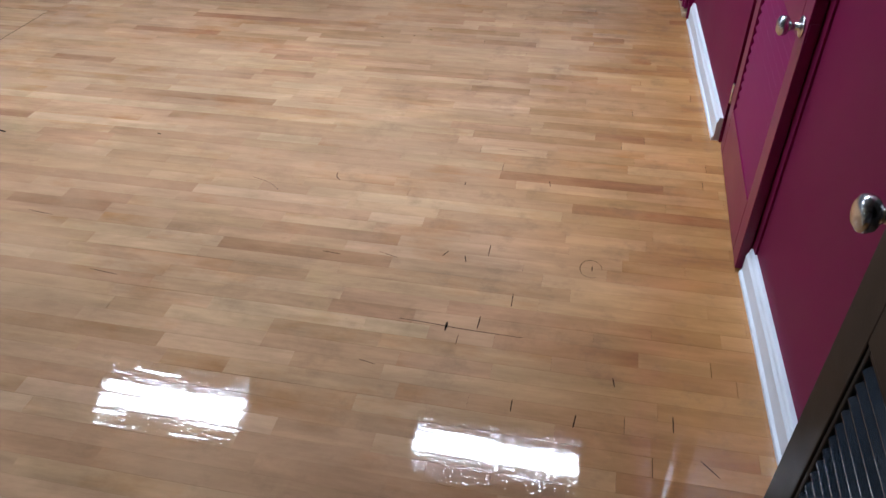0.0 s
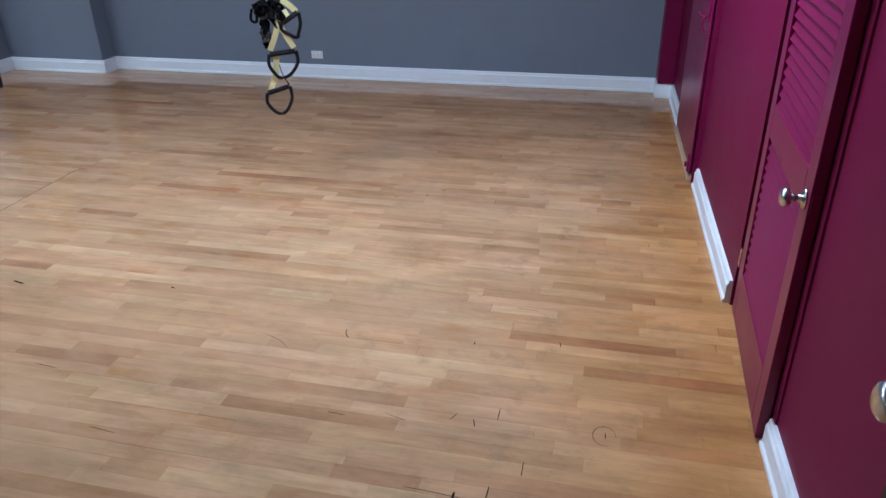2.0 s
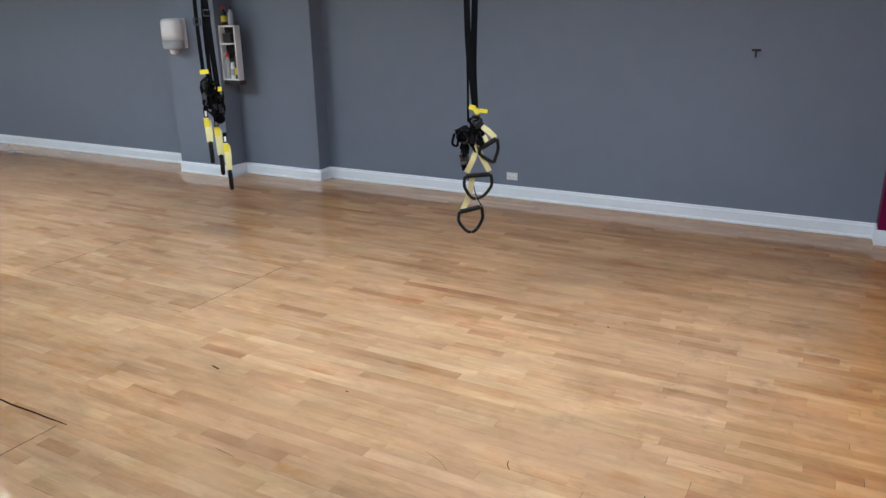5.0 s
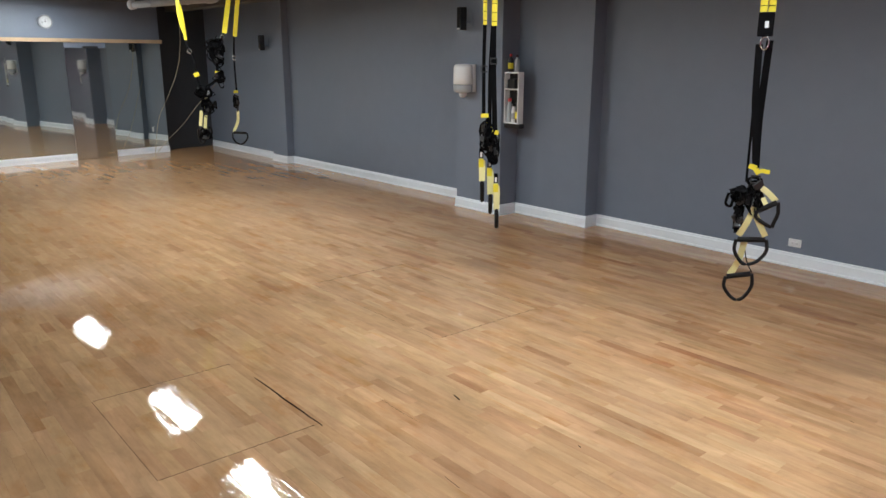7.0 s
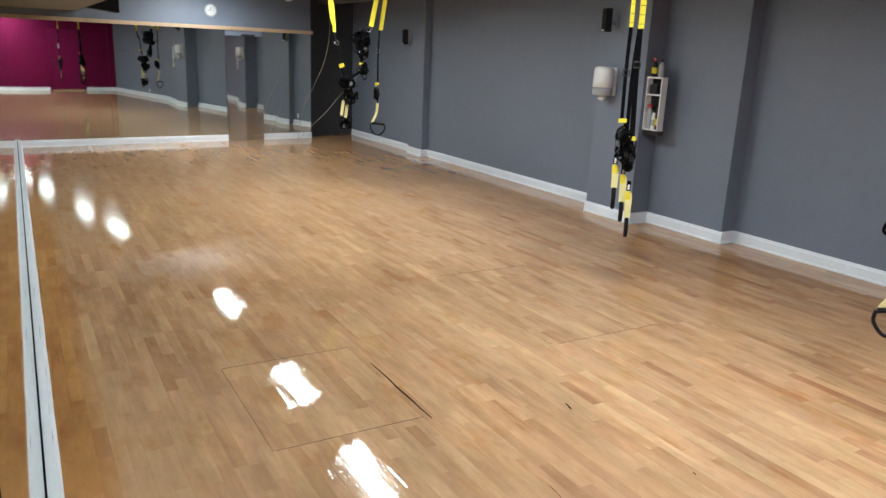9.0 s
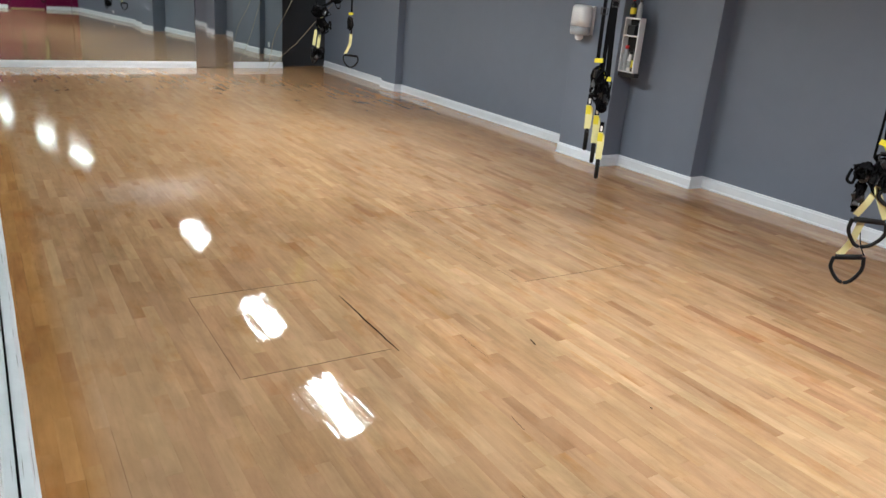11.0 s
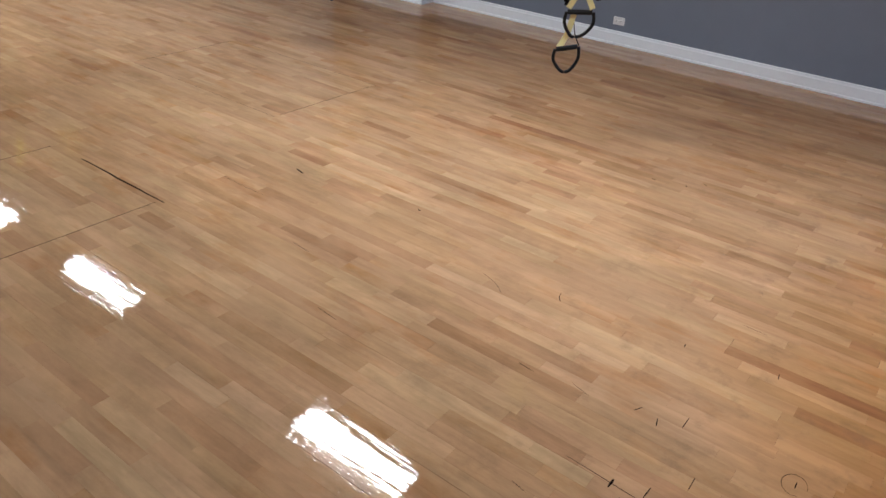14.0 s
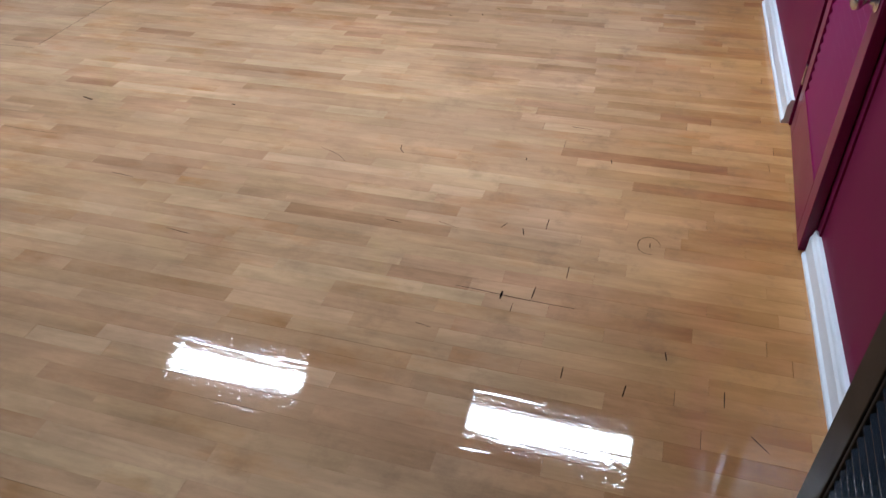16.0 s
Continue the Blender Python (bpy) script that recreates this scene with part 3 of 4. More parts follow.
def handle(parent, a, b, low, tilt=0.0, depth=0.0):
    """A foam grip from a to b (local x, z) with a webbing loop hanging to low."""
    (ax, az), (bx, bz), (lx, lz) = a, b, low
    d = Vector((bx - ax, 0, bz - az))
    h = part("handle", sweep([(ax, depth, az), (bx, depth, bz)], 0.0155, 0, 12, side=(0, 1, 0)), M_RUBBER, parent, "black foam grip")
    pts = [(ax - 0.006, depth, az), (ax - 0.012, depth, (az + lz) / 2 + 0.01), (lx - 0.62 * (lx - ax), depth, lz + 0.022), (lx, depth, lz), (lx + 0.62 * (bx - lx), depth, lz + 0.022), (bx + 0.012, depth, (bz + lz) / 2 + 0.01), (bx + 0.006, depth, bz)]
    part("foot_cradle", sweep(curve_pts(pts, 5), 0.0105, 0, 8), M_RUBBER, h, "black webbing loop")
    return h


def tab(parent, x, z, w=0.04, h=0.026, turn=0.0, depth=-0.02):
    ob = part("tab", box(-w / 2, w / 2, -0.003, 0.003, -h / 2, h / 2, 0.002), M_YEL, parent, "yellow pull tab")
    ob.matrix_basis = pose(x, depth, z, 0, turn, 0)
    return ob


def buckle(parent, x, z, depth=-0.02, turn=0.0):
    bm = boxes((-0.027, 0.027, -0.008, 0.008, 0.016, 0.026), (-0.027, 0.027, -0.008, 0.008, -0.026, -0.016), (-0.027, -0.020, -0.008, 0.008, -0.016, 0.016), (0.020, 0.027, -0.008, 0.008, -0.016, 0.016), bevel=0.002)
    ob = part("buckle", bm, M_STEEL if turn else M_BLKPL, parent)
    ob.matrix_basis = pose(x, depth, z, 0, turn, 0)
    return ob


def clump(parent, x0, x1, z0, z1, seed, depth=0.05, name="folded_strap"):
    """Rolled up spare webbing: many short folded loops pressed together, with adjusters caught between."""
    r = random.Random(seed)
    w, h = x1 - x0, z1 - z0
    core = lathe([(0, -0.5), (0.3, -0.46), (0.42, -0.3), (0.36, -0.1), (0.46, 0.08), (0.38, 0.3), (0.24, 0.44), (0, 0.5)], 10)
    for v in core.verts:
        v.co = Vector((v.co.x * w * r.uniform(0.6, 0.85), v.co.y * depth * r.uniform(0.8, 1.3), v.co.z * h * 0.72)) + Vector(((x0 + x1) / 2, 0, (z0 + z1) / 2))
    for f in core.faces:
        f.smooth = False
    part("rolled_strap", core, M_BLACK, parent)
    for k in range(9):
        cx, cz = x0 + w * r.uniform(0.3, 0.7), z0 + h * r.uniform(0.25, 0.75)
        hw, hh = w * r.uniform(0.16, 0.42), h * r.uniform(0.14, 0.34)
        ph, dy = r.uniform(0, 6), r.uniform(-depth, depth) * 0.6
        pts = []
        for j in range(14):
            a = 2 * math.pi * j / 14
            pts.append((cx + hw * math.cos(a + ph) * (0.75 + 0.25 * math.cos(3 * a)), dy + 0.018 * math.sin(2 * a + ph), cz + hh * math.sin(a + ph)))
        part(name, sweep(pts, 0.042, 0.007, closed=True, side=(r.uniform(-0.4, 0.4), 1, r.uniform(-0.4, 0.4))), M_BLACK, parent)
    for k in range(4):
        o = part("adjuster", box(-0.02, 0.02, -0.009, 0.009, -0.028, 0.028, 0.004), M_BLKPL, parent)
        o.matrix_basis = pose(x0 + w * r.uniform(0.25, 0.75), r.uniform(-depth, 0) * 0.7, z0 + h * r.uniform(0.2, 0.8), r.uniform(-30, 30), r.uniform(-60, 60), r.uniform(-40, 40))


def anchor(parent, x, z_low, lean=0.0, depth=0.0, w=0.038):
    """The yellow anchor strap up to an eye bolt in the ceiling, with its black stitched foot."""
    part("anchor_strap", sweep([(x + lean, depth, CEIL - 0.03), (x, depth, z_low)], w, 0.004), M_YEL, parent, "yellow anchor webbing")
    for k in range(4):
        z = z_low + 0.03 + k * 0.065
        part("stitch", box(x - w / 2 + 0.002, x + w / 2 - 0.002, depth - 0.0035, depth + 0.0035, z, z + 0.004), M_BLACK, parent)
    e = part("eye_bolt", lathe([(0, 0), (0.03, 0), (0.03, 0.004), (0.006, 0.006), (0.006, 0.03), (0, 0.03)], 12, pose(x + lean, depth, CEIL, 180, 0, 0)), M_STEEL, parent)
    return e


TG = "suspension trainers"
t1 = thing("suspension_trainer", "black and yellow strap trainer with two pale-strapped handles", "strap trainer", pose(-2.644, 2.043, 0, 0, 0, 27), TG)
anchor(t1, -0.012, 2.07, 0.0)
anchor(t1, 0.030, 2.07, 0.0, 0.008)
part("pad", box(-0.034, 0.048, -0.012, 0.012, 1.94, 2.068, 0.006), M_BLACK, t1, "black stitched anchor pad with white mark")
part("mark", box(0.002, 0.022, -0.0135, -0.0122, 1.985, 2.02), M_WHTPL, t1)
part("carabiner", sweep([(0.01 + 0.022 * math.cos(a * math.pi / 6), 0, 1.905 + 0.035 * math.sin(a * math.pi / 6)) for a in range(12)], 0.005, 0, 8, closed=True, side=(0, 1, 0)), M_STEEL, t1)
strap(t1, [(-0.016, 0, 1.90), (-0.006, -0.004, 1.6), (0.012, -0.006, 1.43), (0.033, -0.008, 1.23)])
strap(t1, [(0.036, 0.01, 1.92), (0.028, 0.008, 1.62), (0.026, 0.006, 1.45), (0.036, 0.004, 1.20)])
strap(t1, [(-0.022, 0.012, 1.90), (-0.012, 0.016, 1.55), (-0.008, 0.02, 1.13)], 0.014)
tab(t1, 0.018, 1.222, 0.042, 0.03, 18)
tab(t1, 0.045, 1.198, 0.03, 0.034, -35, -0.028)
tab(t1, 0.085, 1.20, 0.052, 0.024, 6)
buckle(t1, 0.04, 1.15)
clump(t1, -0.02, 0.10, 0.95, 1.18, 3)
clump(t1, -0.095, 0.0, 1.0, 1.10, 4)
clump(t1, -0.055, -0.005, 0.84, 1.0, 5, 0.03)
strap(t1, [(-0.095, 0, 1.06), (-0.107, -0.01, 1.0), (-0.078, -0.012, 0.985), (-0.07, 0, 1.03)], 0.016)
strap(t1, [(0.05, -0.02, 0.99), (0.02, -0.03, 0.90), (-0.019, -0.02, 0.815)], 0.034, m=M_PALE, label="faded yellow webbing")
strap(t1, [(0.05, -0.026, 0.97), (0.085, -0.036, 0.90), (0.125, -0.03, 0.825)], 0.034, m=M_PALE)
strap(t1, [(0.078, -0.02, 1.105), (0.12, -0.03, 1.075), (0.16, -0.03, 1.035)], 0.034, m=M_PALE)
strap(t1, [(0.09, -0.03, 1.05), (0.11, -0.04, 1.01), (0.12, -0.04, 0.985)], 0.026, m=M_PALE)
handle(t1, (0.075, 0.975), (0.165, 1.03), (0.15, 0.885), 0, -0.04)
handle(t1, (-0.022, 0.792), (0.127, 0.803), (0.035, 0.645), 0, -0.02)
strap(t1, [(0.02, -0.005, 0.80), (0.0, -0.004, 0.68), (-0.02, 0.0, 0.62), (-0.047, 0.004, 0.565)], 0.036, m=M_PALE)
strap(t1, [(0.012, 0.01, 0.79), (0.04, 0.012, 0.66), (0.076, 0.01, 0.59)], 0.006)
handle(t1, (-0.06, 0.553), (0.07, 0.585), (0.005, 0.415), 0, 0.0)

t2 = thing("suspension_trainer", "two black and yellow strap trainers tied up together", "strap trainer", pose(-4.8, 2.05, 0, 0, 0, 46), TG)
anchor(t2, -0.057, 2.07, -0.006, 0, 0.030)
anchor(t2, 0.014, 2.06, 0.0, -0.03, 0.042)
strap(t2, [(-0.058, 0, 2.08), (-0.062, 0, 1.75), (-0.056, 0, 1.37)], 0.028)
strap(t2, [(0.010, -0.03, 2.07), (0.016, -0.03, 1.7), (0.034, -0.03, 1.26)], 0.040)
strap(t2, [(0.004, 0.01, 2.07), (-0.012, 0.01, 1.7), (-0.01, 0.01, 1.3)], 0.03)
buckle(t2, -0.06, 1.74, -0.004)
buckle(t2, 0.014, 1.80, -0.035)
tab(t2, -0.05, 1.385, 0.062, 0.032, -4)
tab(t2, -0.012, 1.312, 0.058, 0.024, 24)
tab(t2, 0.038, 1.258, 0.05, 0.034, 4, -0.045)
clump(t2, -0.095, 0.03, 1.06, 1.37, 11, 0.08)
clump(t2, -0.03, 0.08, 0.96, 1.26, 12, 0.08)
for x, z0, z1, z2, dep in ((-0.072, 1.125, 0.86, 0.70, 0.0), (-0.004, 1.05, 0.75, 0.60, 0.02), (0.048, 0.93, 0.635, 0.49, -0.03)):
    strap(t2, [(x, dep, z0), (x, dep, z0 - 0.08)], 0.032)
    part("mark", box(x - 0.008, x + 0.008, dep - 0.0035, dep - 0.0026, z0 - 0.07, z0 - 0.03), M_WHTPL, t2)
    strap(t2, [(x - 0.003, dep, z0 - 0.08), (x, dep, (z0 + z1) / 2), (x + 0.004, dep, z1)], 0.037, m=M_PALE, label="faded yellow webbing")
    part("fold", box(x - 0.02, x + 0.02, dep - 0.004, dep - 0.002, z0 - 0.15, z0 - 0.085), M_YEL, t2, "bright yellow stitched fold")
    strap(t2, [(x + 0.014, dep + 0.014, z0 - 0.10), (x + 0.02, dep + 0.02, (z0 + z1) / 2), (x + 0.018, dep + 0.014, z1)], 0.03, m=M_PALE)
    hd = part("handle", sweep([(x + 0.01, dep - 0.06, z1 - 0.01), (x + 0.01, dep + 0.06, z1 - 0.01)], 0.0155, 0, 12), M_RUBBER, t2, "black foam grip")
    part("foot_cradle", sweep(curve_pts([(x + 0.01, dep - 0.06, z1 - 0.01), (x + 0.012, dep - 0.062, z1 - 0.07), (x + 0.012, dep - 0.03, z2 + 0.015), (x + 0.012, dep + 0.03, z2 + 0.015), (x + 0.012, dep + 0.062, z1 - 0.07), (x + 0.01, dep + 0.06, z1 - 0.01)], 5), 0.0165, 0, 8), M_RUBBER, hd)

t3 = thing("suspension_trainer", "black and yellow strap trainers knotted between two anchors", "strap trainer", pose(-10.0, 2.05, 0, 0, 0, 66.6), TG)
strap(t3, [(-0.41, 0, CEIL - 0.02), (-0.40, 0, 2.66), (-0.375, 0, 2.48)], 0.035)
part("anchor_strap", sweep(curve_pts([(-0.385, 0, 2.52), (-0.355, 0.01, 2.42), (-0.335, 0.01, 2.24), (-0.322, 0, 2.04)]), 0.036, 0.010), M_YEL, t3, "yellow anchor webbing")
part("anchor_strap", sweep(curve_pts([(-0.385, -0.02, 2.52), (-0.383, -0.03, 2.36), (-0.36, -0.02, 2.22), (-0.335, -0.01, 2.13)]), 0.036, 0.010), M_YEL, t3, "yellow anchor webbing")
strap(t3, [(-0.329, 0, 2.05), (-0.301, 0, 1.93), (-0.247, 0, 1.844), (-0.228, 0, 1.62), (-0.193, 0, 1.44)], 0.024)
buckle(t3, -0.29, 1.90, -0.01, 25)
tab(t3, -0.226, 1.61, 0.07, 0.05, -20)
strap(t3, [(0.27, 0.02, CEIL - 0.01), (0.265, 0.02, 2.74), (0.25, 0.02, 2.64)], 0.035)
part("anchor_strap", sweep([(0.255, 0.02, 2.66), (0.222, 0.02, 2.46), (0.157, 0.02, 2.13)], 0.062, 0.02), M_YEL, t3, "yellow anchor webbing")
strap(t3, [(0.157, 0.02, 2.14), (0.10, 0.02, 2.03), (0.05, 0.02, 1.80), (0.036, 0.02, 1.66), (0.03, 0.02, 1.55), (-0.13, 0.02, 1.44)], 0.034)
buckle(t3, 0.128, 2.085, 0.0, 20)
clump(t3, -0.11, 0.20, 1.74, 2.10, 21, 0.12)
clump(t3, -0.06, 0.16, 1.70, 1.98, 27, 0.14)
clump(t3, -0.02, 0.14, 1.46, 1.70, 22, 0.08)
tab(t3, 0.04, 1.64, 0.07, 0.03, 10)
clump(t3, -0.30, 0.0, 1.28, 1.48, 23, 0.12)
clump(t3, -0.23, -0.03, 1.08, 1.36, 24, 0.10)
clump(t3, -0.26, -0.08, 0.76, 0.93, 28, 0.08)
for pts in ([(-0.11, -0.03, 1.40), (-0.13, -0.03, 1.28), (-0.15, -0.03, 1.18)], [(-0.20, -0.02, 1.15), (-0.226, -0.02, 0.95)], [(-0.15, -0.02, 1.09), (-0.17, -0.02, 0.92)]):
    strap(t3, pts, 0.04, m=M_PALE)
handle(t3, (-0.25, 0.92), (-0.17, 0.91), (-0.224, 0.72), 0, 0.0)
handle(t3, (-0.165, 0.925), (-0.10, 0.92), (-0.143, 0.775), 0, 0.03)
handle(t3, (-0.06, 1.16), (-0.02, 1.27), (0.0, 1.17), 0, 0.03)

t4 = thing("suspension_trainer", "single hanging strap trainer with one handle", "strap trainer", pose(-9.99, 2.08, 0, 0, 0, 66.6), TG)
strap(t4, [(0.345, 0.05, CEIL - 0.01), (0.342, 0.05, 2.72), (0.333, 0.05, 2.60)], 0.035)
part("anchor_strap", sweep([(0.335, 0.05, 2.62), (0.302, 0.05, 2.42), (0.255, 0.05, 2.09)], 0.055, 0.02), M_YEL, t4, "yellow anchor webbing")
strap(t4, [(0.248, 0.05, 2.12), (0.228, 0.05, 1.82), (0.231, 0.05, 1.38)], 0.022)
buckle(t4, 0.23, 1.82, 0.04, 1)
tab(t4, 0.22, 1.385, 0.06, 0.035, 0, 0.03)
clump(t4, 0.165, 0.265, 1.17, 1.37, 31, 0.08)
strap(t4, [(0.235, 0.05, 1.2), (0.232, 0.05, 1.12)], 0.02)
strap(t4, [(0.232, 0.05, 1.13), (0.222, 0.05, 1.0), (0.19, 0.05, 0.92), (0.157, 0.05, 0.855)], 0.036, m=M_PALE)
handle(t4, (0.156, 0.85), (0.324, 0.838), (0.24, 0.69), 0, 0.05)

# ---- on the grey wall ----
dis = thing("towel_dispenser", "white centre-pull paper towel dispenser on grey pilaster", "dispenser", pose(-7.27, 4.056, 0))
prof = [(0, 1.755), (0.07, 1.755), (0.10, 1.745), (0.115, 1.72), (0.118, 1.60), (0.118, 1.52), (0, 1.52)]
part("cover", lathe(prof, 28, pose(0, -0.10, 0) @ Matrix.Diagonal((1.15, 0.82, 1, 1))), M_WHTPL, dis, "white rounded cover")
part("lower_cover", lathe([(0, 1.519), (0.117, 1.519), (0.115, 1.44), (0.10, 1.425), (0, 1.425)], 28, pose(0, -0.10, 0) @ Matrix.Diagonal((1.15, 0.82, 1, 1))), M_GRYPL, dis, "smoky grey lower window")
part("nozzle", lathe([(0, 1.424), (0.05, 1.424), (0.045, 1.385), (0.025, 1.365), (0, 1.365)], 20, pose(0.0, -0.10, 0)), M_WHTPL, dis)
part("back_plate", box(-0.12, 0.12, -0.02, -0.001, 1.43, 1.75, 0.004), M_WHTPL, dis)


def wall_speaker(at, h=0.26):
    ob = thing("wall_speaker", "small black loudspeaker on a wall bracket", "speaker", at, "wall speakers")
    part("cabinet", box(-0.045, 0.03, -0.15, -0.06, 0, h, 0.006), M_BLKPL, ob)
    part("grille", box(-0.04, 0.025, -0.155, -0.1505, 0.03, h - 0.008, 0.002), M_RUBBER, ob)
    part("badge", box(-0.035, 0.02, -0.154, -0.1505, 0.008, 0.022), M_WHTPL, ob)
    part("bracket", boxes((-0.01, 0.03, -0.06, -0.001, h * 0.3, h * 0.42), (-0.02, 0.07, -0.008, -0.001, h * 0.15, h * 0.75)), M_GREY, ob)
    return ob


sp = wall_speaker(pose(-7.27, 4.058, 2.14, 0, 0, -12))
copy_thing(sp, pose(-12.83, 4.288, 1.95, 0, 0, -12))


def outlet(at):
    ob = thing("outlet", "white plastic double socket plate on grey wall", "outlet", at, "wall outlets")
    part("plate", box(-0.0575, 0.0575, -0.008, -0.0005, -0.0365, 0.0365, 0.003), M_WHTPL, ob)
    for x in (-0.02, 0.02):
        s2 = part("socket", lathe([(0, 0), (0.0165, 0), (0.0165, 0.002), (0, 0.002)], 16, pose(x, -0.008, 0, 90, 0, 0)), M_WHTPL, ob)
        part("slot", boxes((x - 0.006, x - 0.0045, -0.0107, -0.0102, -0.004, 0.005), (x + 0.0045, x + 0.006, -0.0107, -0.0102, -0.004, 0.004)), M_BLKPL, s2)
    return ob


o1 = outlet(pose(-3.41, YN, 0.217))
copy_thing(o1, pose(-13.03, YNW, 0.225) @ pose(0, 0, 0, 0, 90, 0))
hook = thing("wall_hook", "small dark metal bracket screwed to grey wall", "bracket", pose(-1.29, YN, 1.43))
part("plate", box(-0.035, 0.035, -0.006, -0.0005, 0.012, 0.03, 0.002), M_DOORDK, hook)
part("arm", sweep(curve_pts([(0.0, -0.006, 0.02), (0.0, -0.05, 0.018), (0.005, -0.075, 0.0), (0.005, -0.07, -0.03)]), 0.006, 0, 8), M_DOORDK, hook)

# shelf unit in the nook beside the wide pilaster
sh = thing("wall_shelf", "small white two-compartment wall shelf holding bottles", "shelf", pose(-6.718, 4.10, 1.09))
SW, SH, SD = 0.23, 0.58, 0.085
part("side_panel", box(0.001, 0.016, 0, SD, 0, SH, 0.002), M_WHTPL, sh)
part("side_panel", box(SW - 0.016, SW, 0, SD, 0, SH, 0.002), M_WHTPL, sh)
for z in (0.0, 0.38, SH - 0.016):
    part("board", box(0.016, SW - 0.016, 0.001, SD, z, z + 0.016, 0.002), M_WHTPL, sh)
part("back", box(0.016, SW - 0.016, SD - 0.008, SD, 0.016, SH - 0.016), M_DOORDK, sh, "dark back board")
part("bracket", box(0.001, SW + 0.02, 0.012, SD, -0.05, -0.001, 0.004), M_BLKPL, sh, "black bracket below the shelf")


def bottle(name, at, r, h, body, cap, label, neck=0.4):
    ob = thing(name, label, "bottle", at, "bottles on the shelf")
    part("body", lathe([(0, 0), (r * 0.95, 0), (r, 0.006), (r, h * 0.62), (r * 0.9, h * 0.7), (r * neck, h * 0.8), (r * neck, h * 0.88), (0, h * 0.88)], 16), body, ob)
    part("cap", lathe([(0, h * 0.86), (r * neck * 1.25, h * 0.86), (r * neck * 1.25, h * 0.99), (r * neck, h), (0, h)], 16), cap, ob)
    part("wrap", lathe([(r * 1.012, h * 0.18), (r * 1.012, h * 0.5)], 16), M_YEL if body is M_BLKPL else M_GRYPL, ob)
    return ob


SHX, SHY = -6.718, 4.138
bottle("bottle", pose(SHX + 0.06, SHY, 1.09 + SH), 0.032, 0.20, M_BLKPL, M_RED, "dark spray bottle with yellow wrap and red cap on shelf")
bottle("bottle", pose(SHX + 0.16, SHY, 1.09 + SH), 0.028, 0.19, M_GRYPL, M_BLKPL, "clear grey bottle with black cap on shelf")
bottle("bottle", pose(SHX + 0.06, SHY - 0.002, 1.106), 0.030, 0.27, M_GRYPL, M_RED, "pale bottle with red cap inside shelf", 0.6)
bottle("bottle", pose(SHX + 0.125, SHY, 1.106), 0.027, 0.21, M_WHTPL, M_BLKPL, "white bottle with black cap inside shelf", 0.6)
bottle("bottle", pose(SHX + 0.182, SHY, 1.106), 0.025, 0.24, M_BLKPL, M_BLKPL, "dark bottle with yellow wrap inside shelf", 0.6)
solid("box", box(0.04, 0.15, 0.012, 0.066, 0.396, 0.50, 0.002), M_BLKPL, "dark cardboard box inside wall shelf", "box", pose(SHX, 4.10, 1.09))

# ---- far end ----
clk = thing("wall_clock", "round white wall clock with thin grey rim", "clock", FARW @ pose(-0.012, -0.92, 2.42))
part("rim", lathe([(0.098, 0), (0.118, 0), (0.12, 0.02), (0.116, 0.03), (0.11, 0.03), (0.108, 0.02), (0.098, 0.02)], 32, pose(0, 0, 0, 0, 90, 0)), M_GRYPL, clk)
part("face", lathe([(0, 0.018), (0.109, 0.018), (0.109, 0.003), (0, 0.003)], 32, pose(0, 0, 0, 0, 90, 0)), M_FACE, clk)
part("hour_pointer", box(0.019, 0.022, -0.004, 0.004, -0.008, 0.05), M_BLKPL, clk)
ptr = part("minute_pointer", box(0.0225, 0.025, -0.003, 0.003, -0.01, 0.075), M_BLKPL, clk)
ptr.matrix_basis = pose(0, 0, 0, 100, 0, 0)
mon = thing("ceiling_speaker", "black wedge loudspeaker hung beneath the tan soffit edge", "speaker", pose(-13.5, -0.72, 2.22))
bm = box(-0.2, 0.2, -0.26, 0.22, 0.0, 0.5, 0.008)
for v in bm.verts:
    if v.co.z < 0.1 and v.co.y < 0:
        v.co.z += 0.06
    if v.co.z > 0.2 and v.co.y < 0:
        v.co.z -= 0.40
part("cabinet", bm, M_RUBBER, mon)
part("hanger", box(-0.02, 0.02, 0.14, 0.18, 0.46, CEIL - 2.22, 0.002), M_BLKPL, mon)
pipe = thing("ceiling_pipe", "pale grey painted drain pipe hung beneath the ceiling", "pipe")
PA, PB = Vector((-13.40, 2.20, 2.65)), Vector((-11.80, 2.81, 2.68))
way = (PB - PA).normalized()
part("tube", sweep([PA, PB], 0.055, 0, 16, side=(0, 0, 1)), M_PIPE, pipe)
cap = part("cap", lathe([(0, -0.03), (0.06, -0.03), (0.075, -0.02), (0.075, 0.05), (0.056, 0.052), (0, 0.052)], 16), M_WHTPL, pipe)
cap.matrix_basis = Matrix.Translation(PA) @ way.to_track_quat("Z", "Y").to_matrix().to_4x4()
part("elbow", sweep(curve_pts([PB, PB + way * 0.10, PB + way * 0.17 + Vector((0, 0, 0.04)), PB + way * 0.18 + Vector((0, 0, 0.22))]), 0.066, 0, 14, side=(0.6, -0.8, 0)), M_PIPE, pipe)
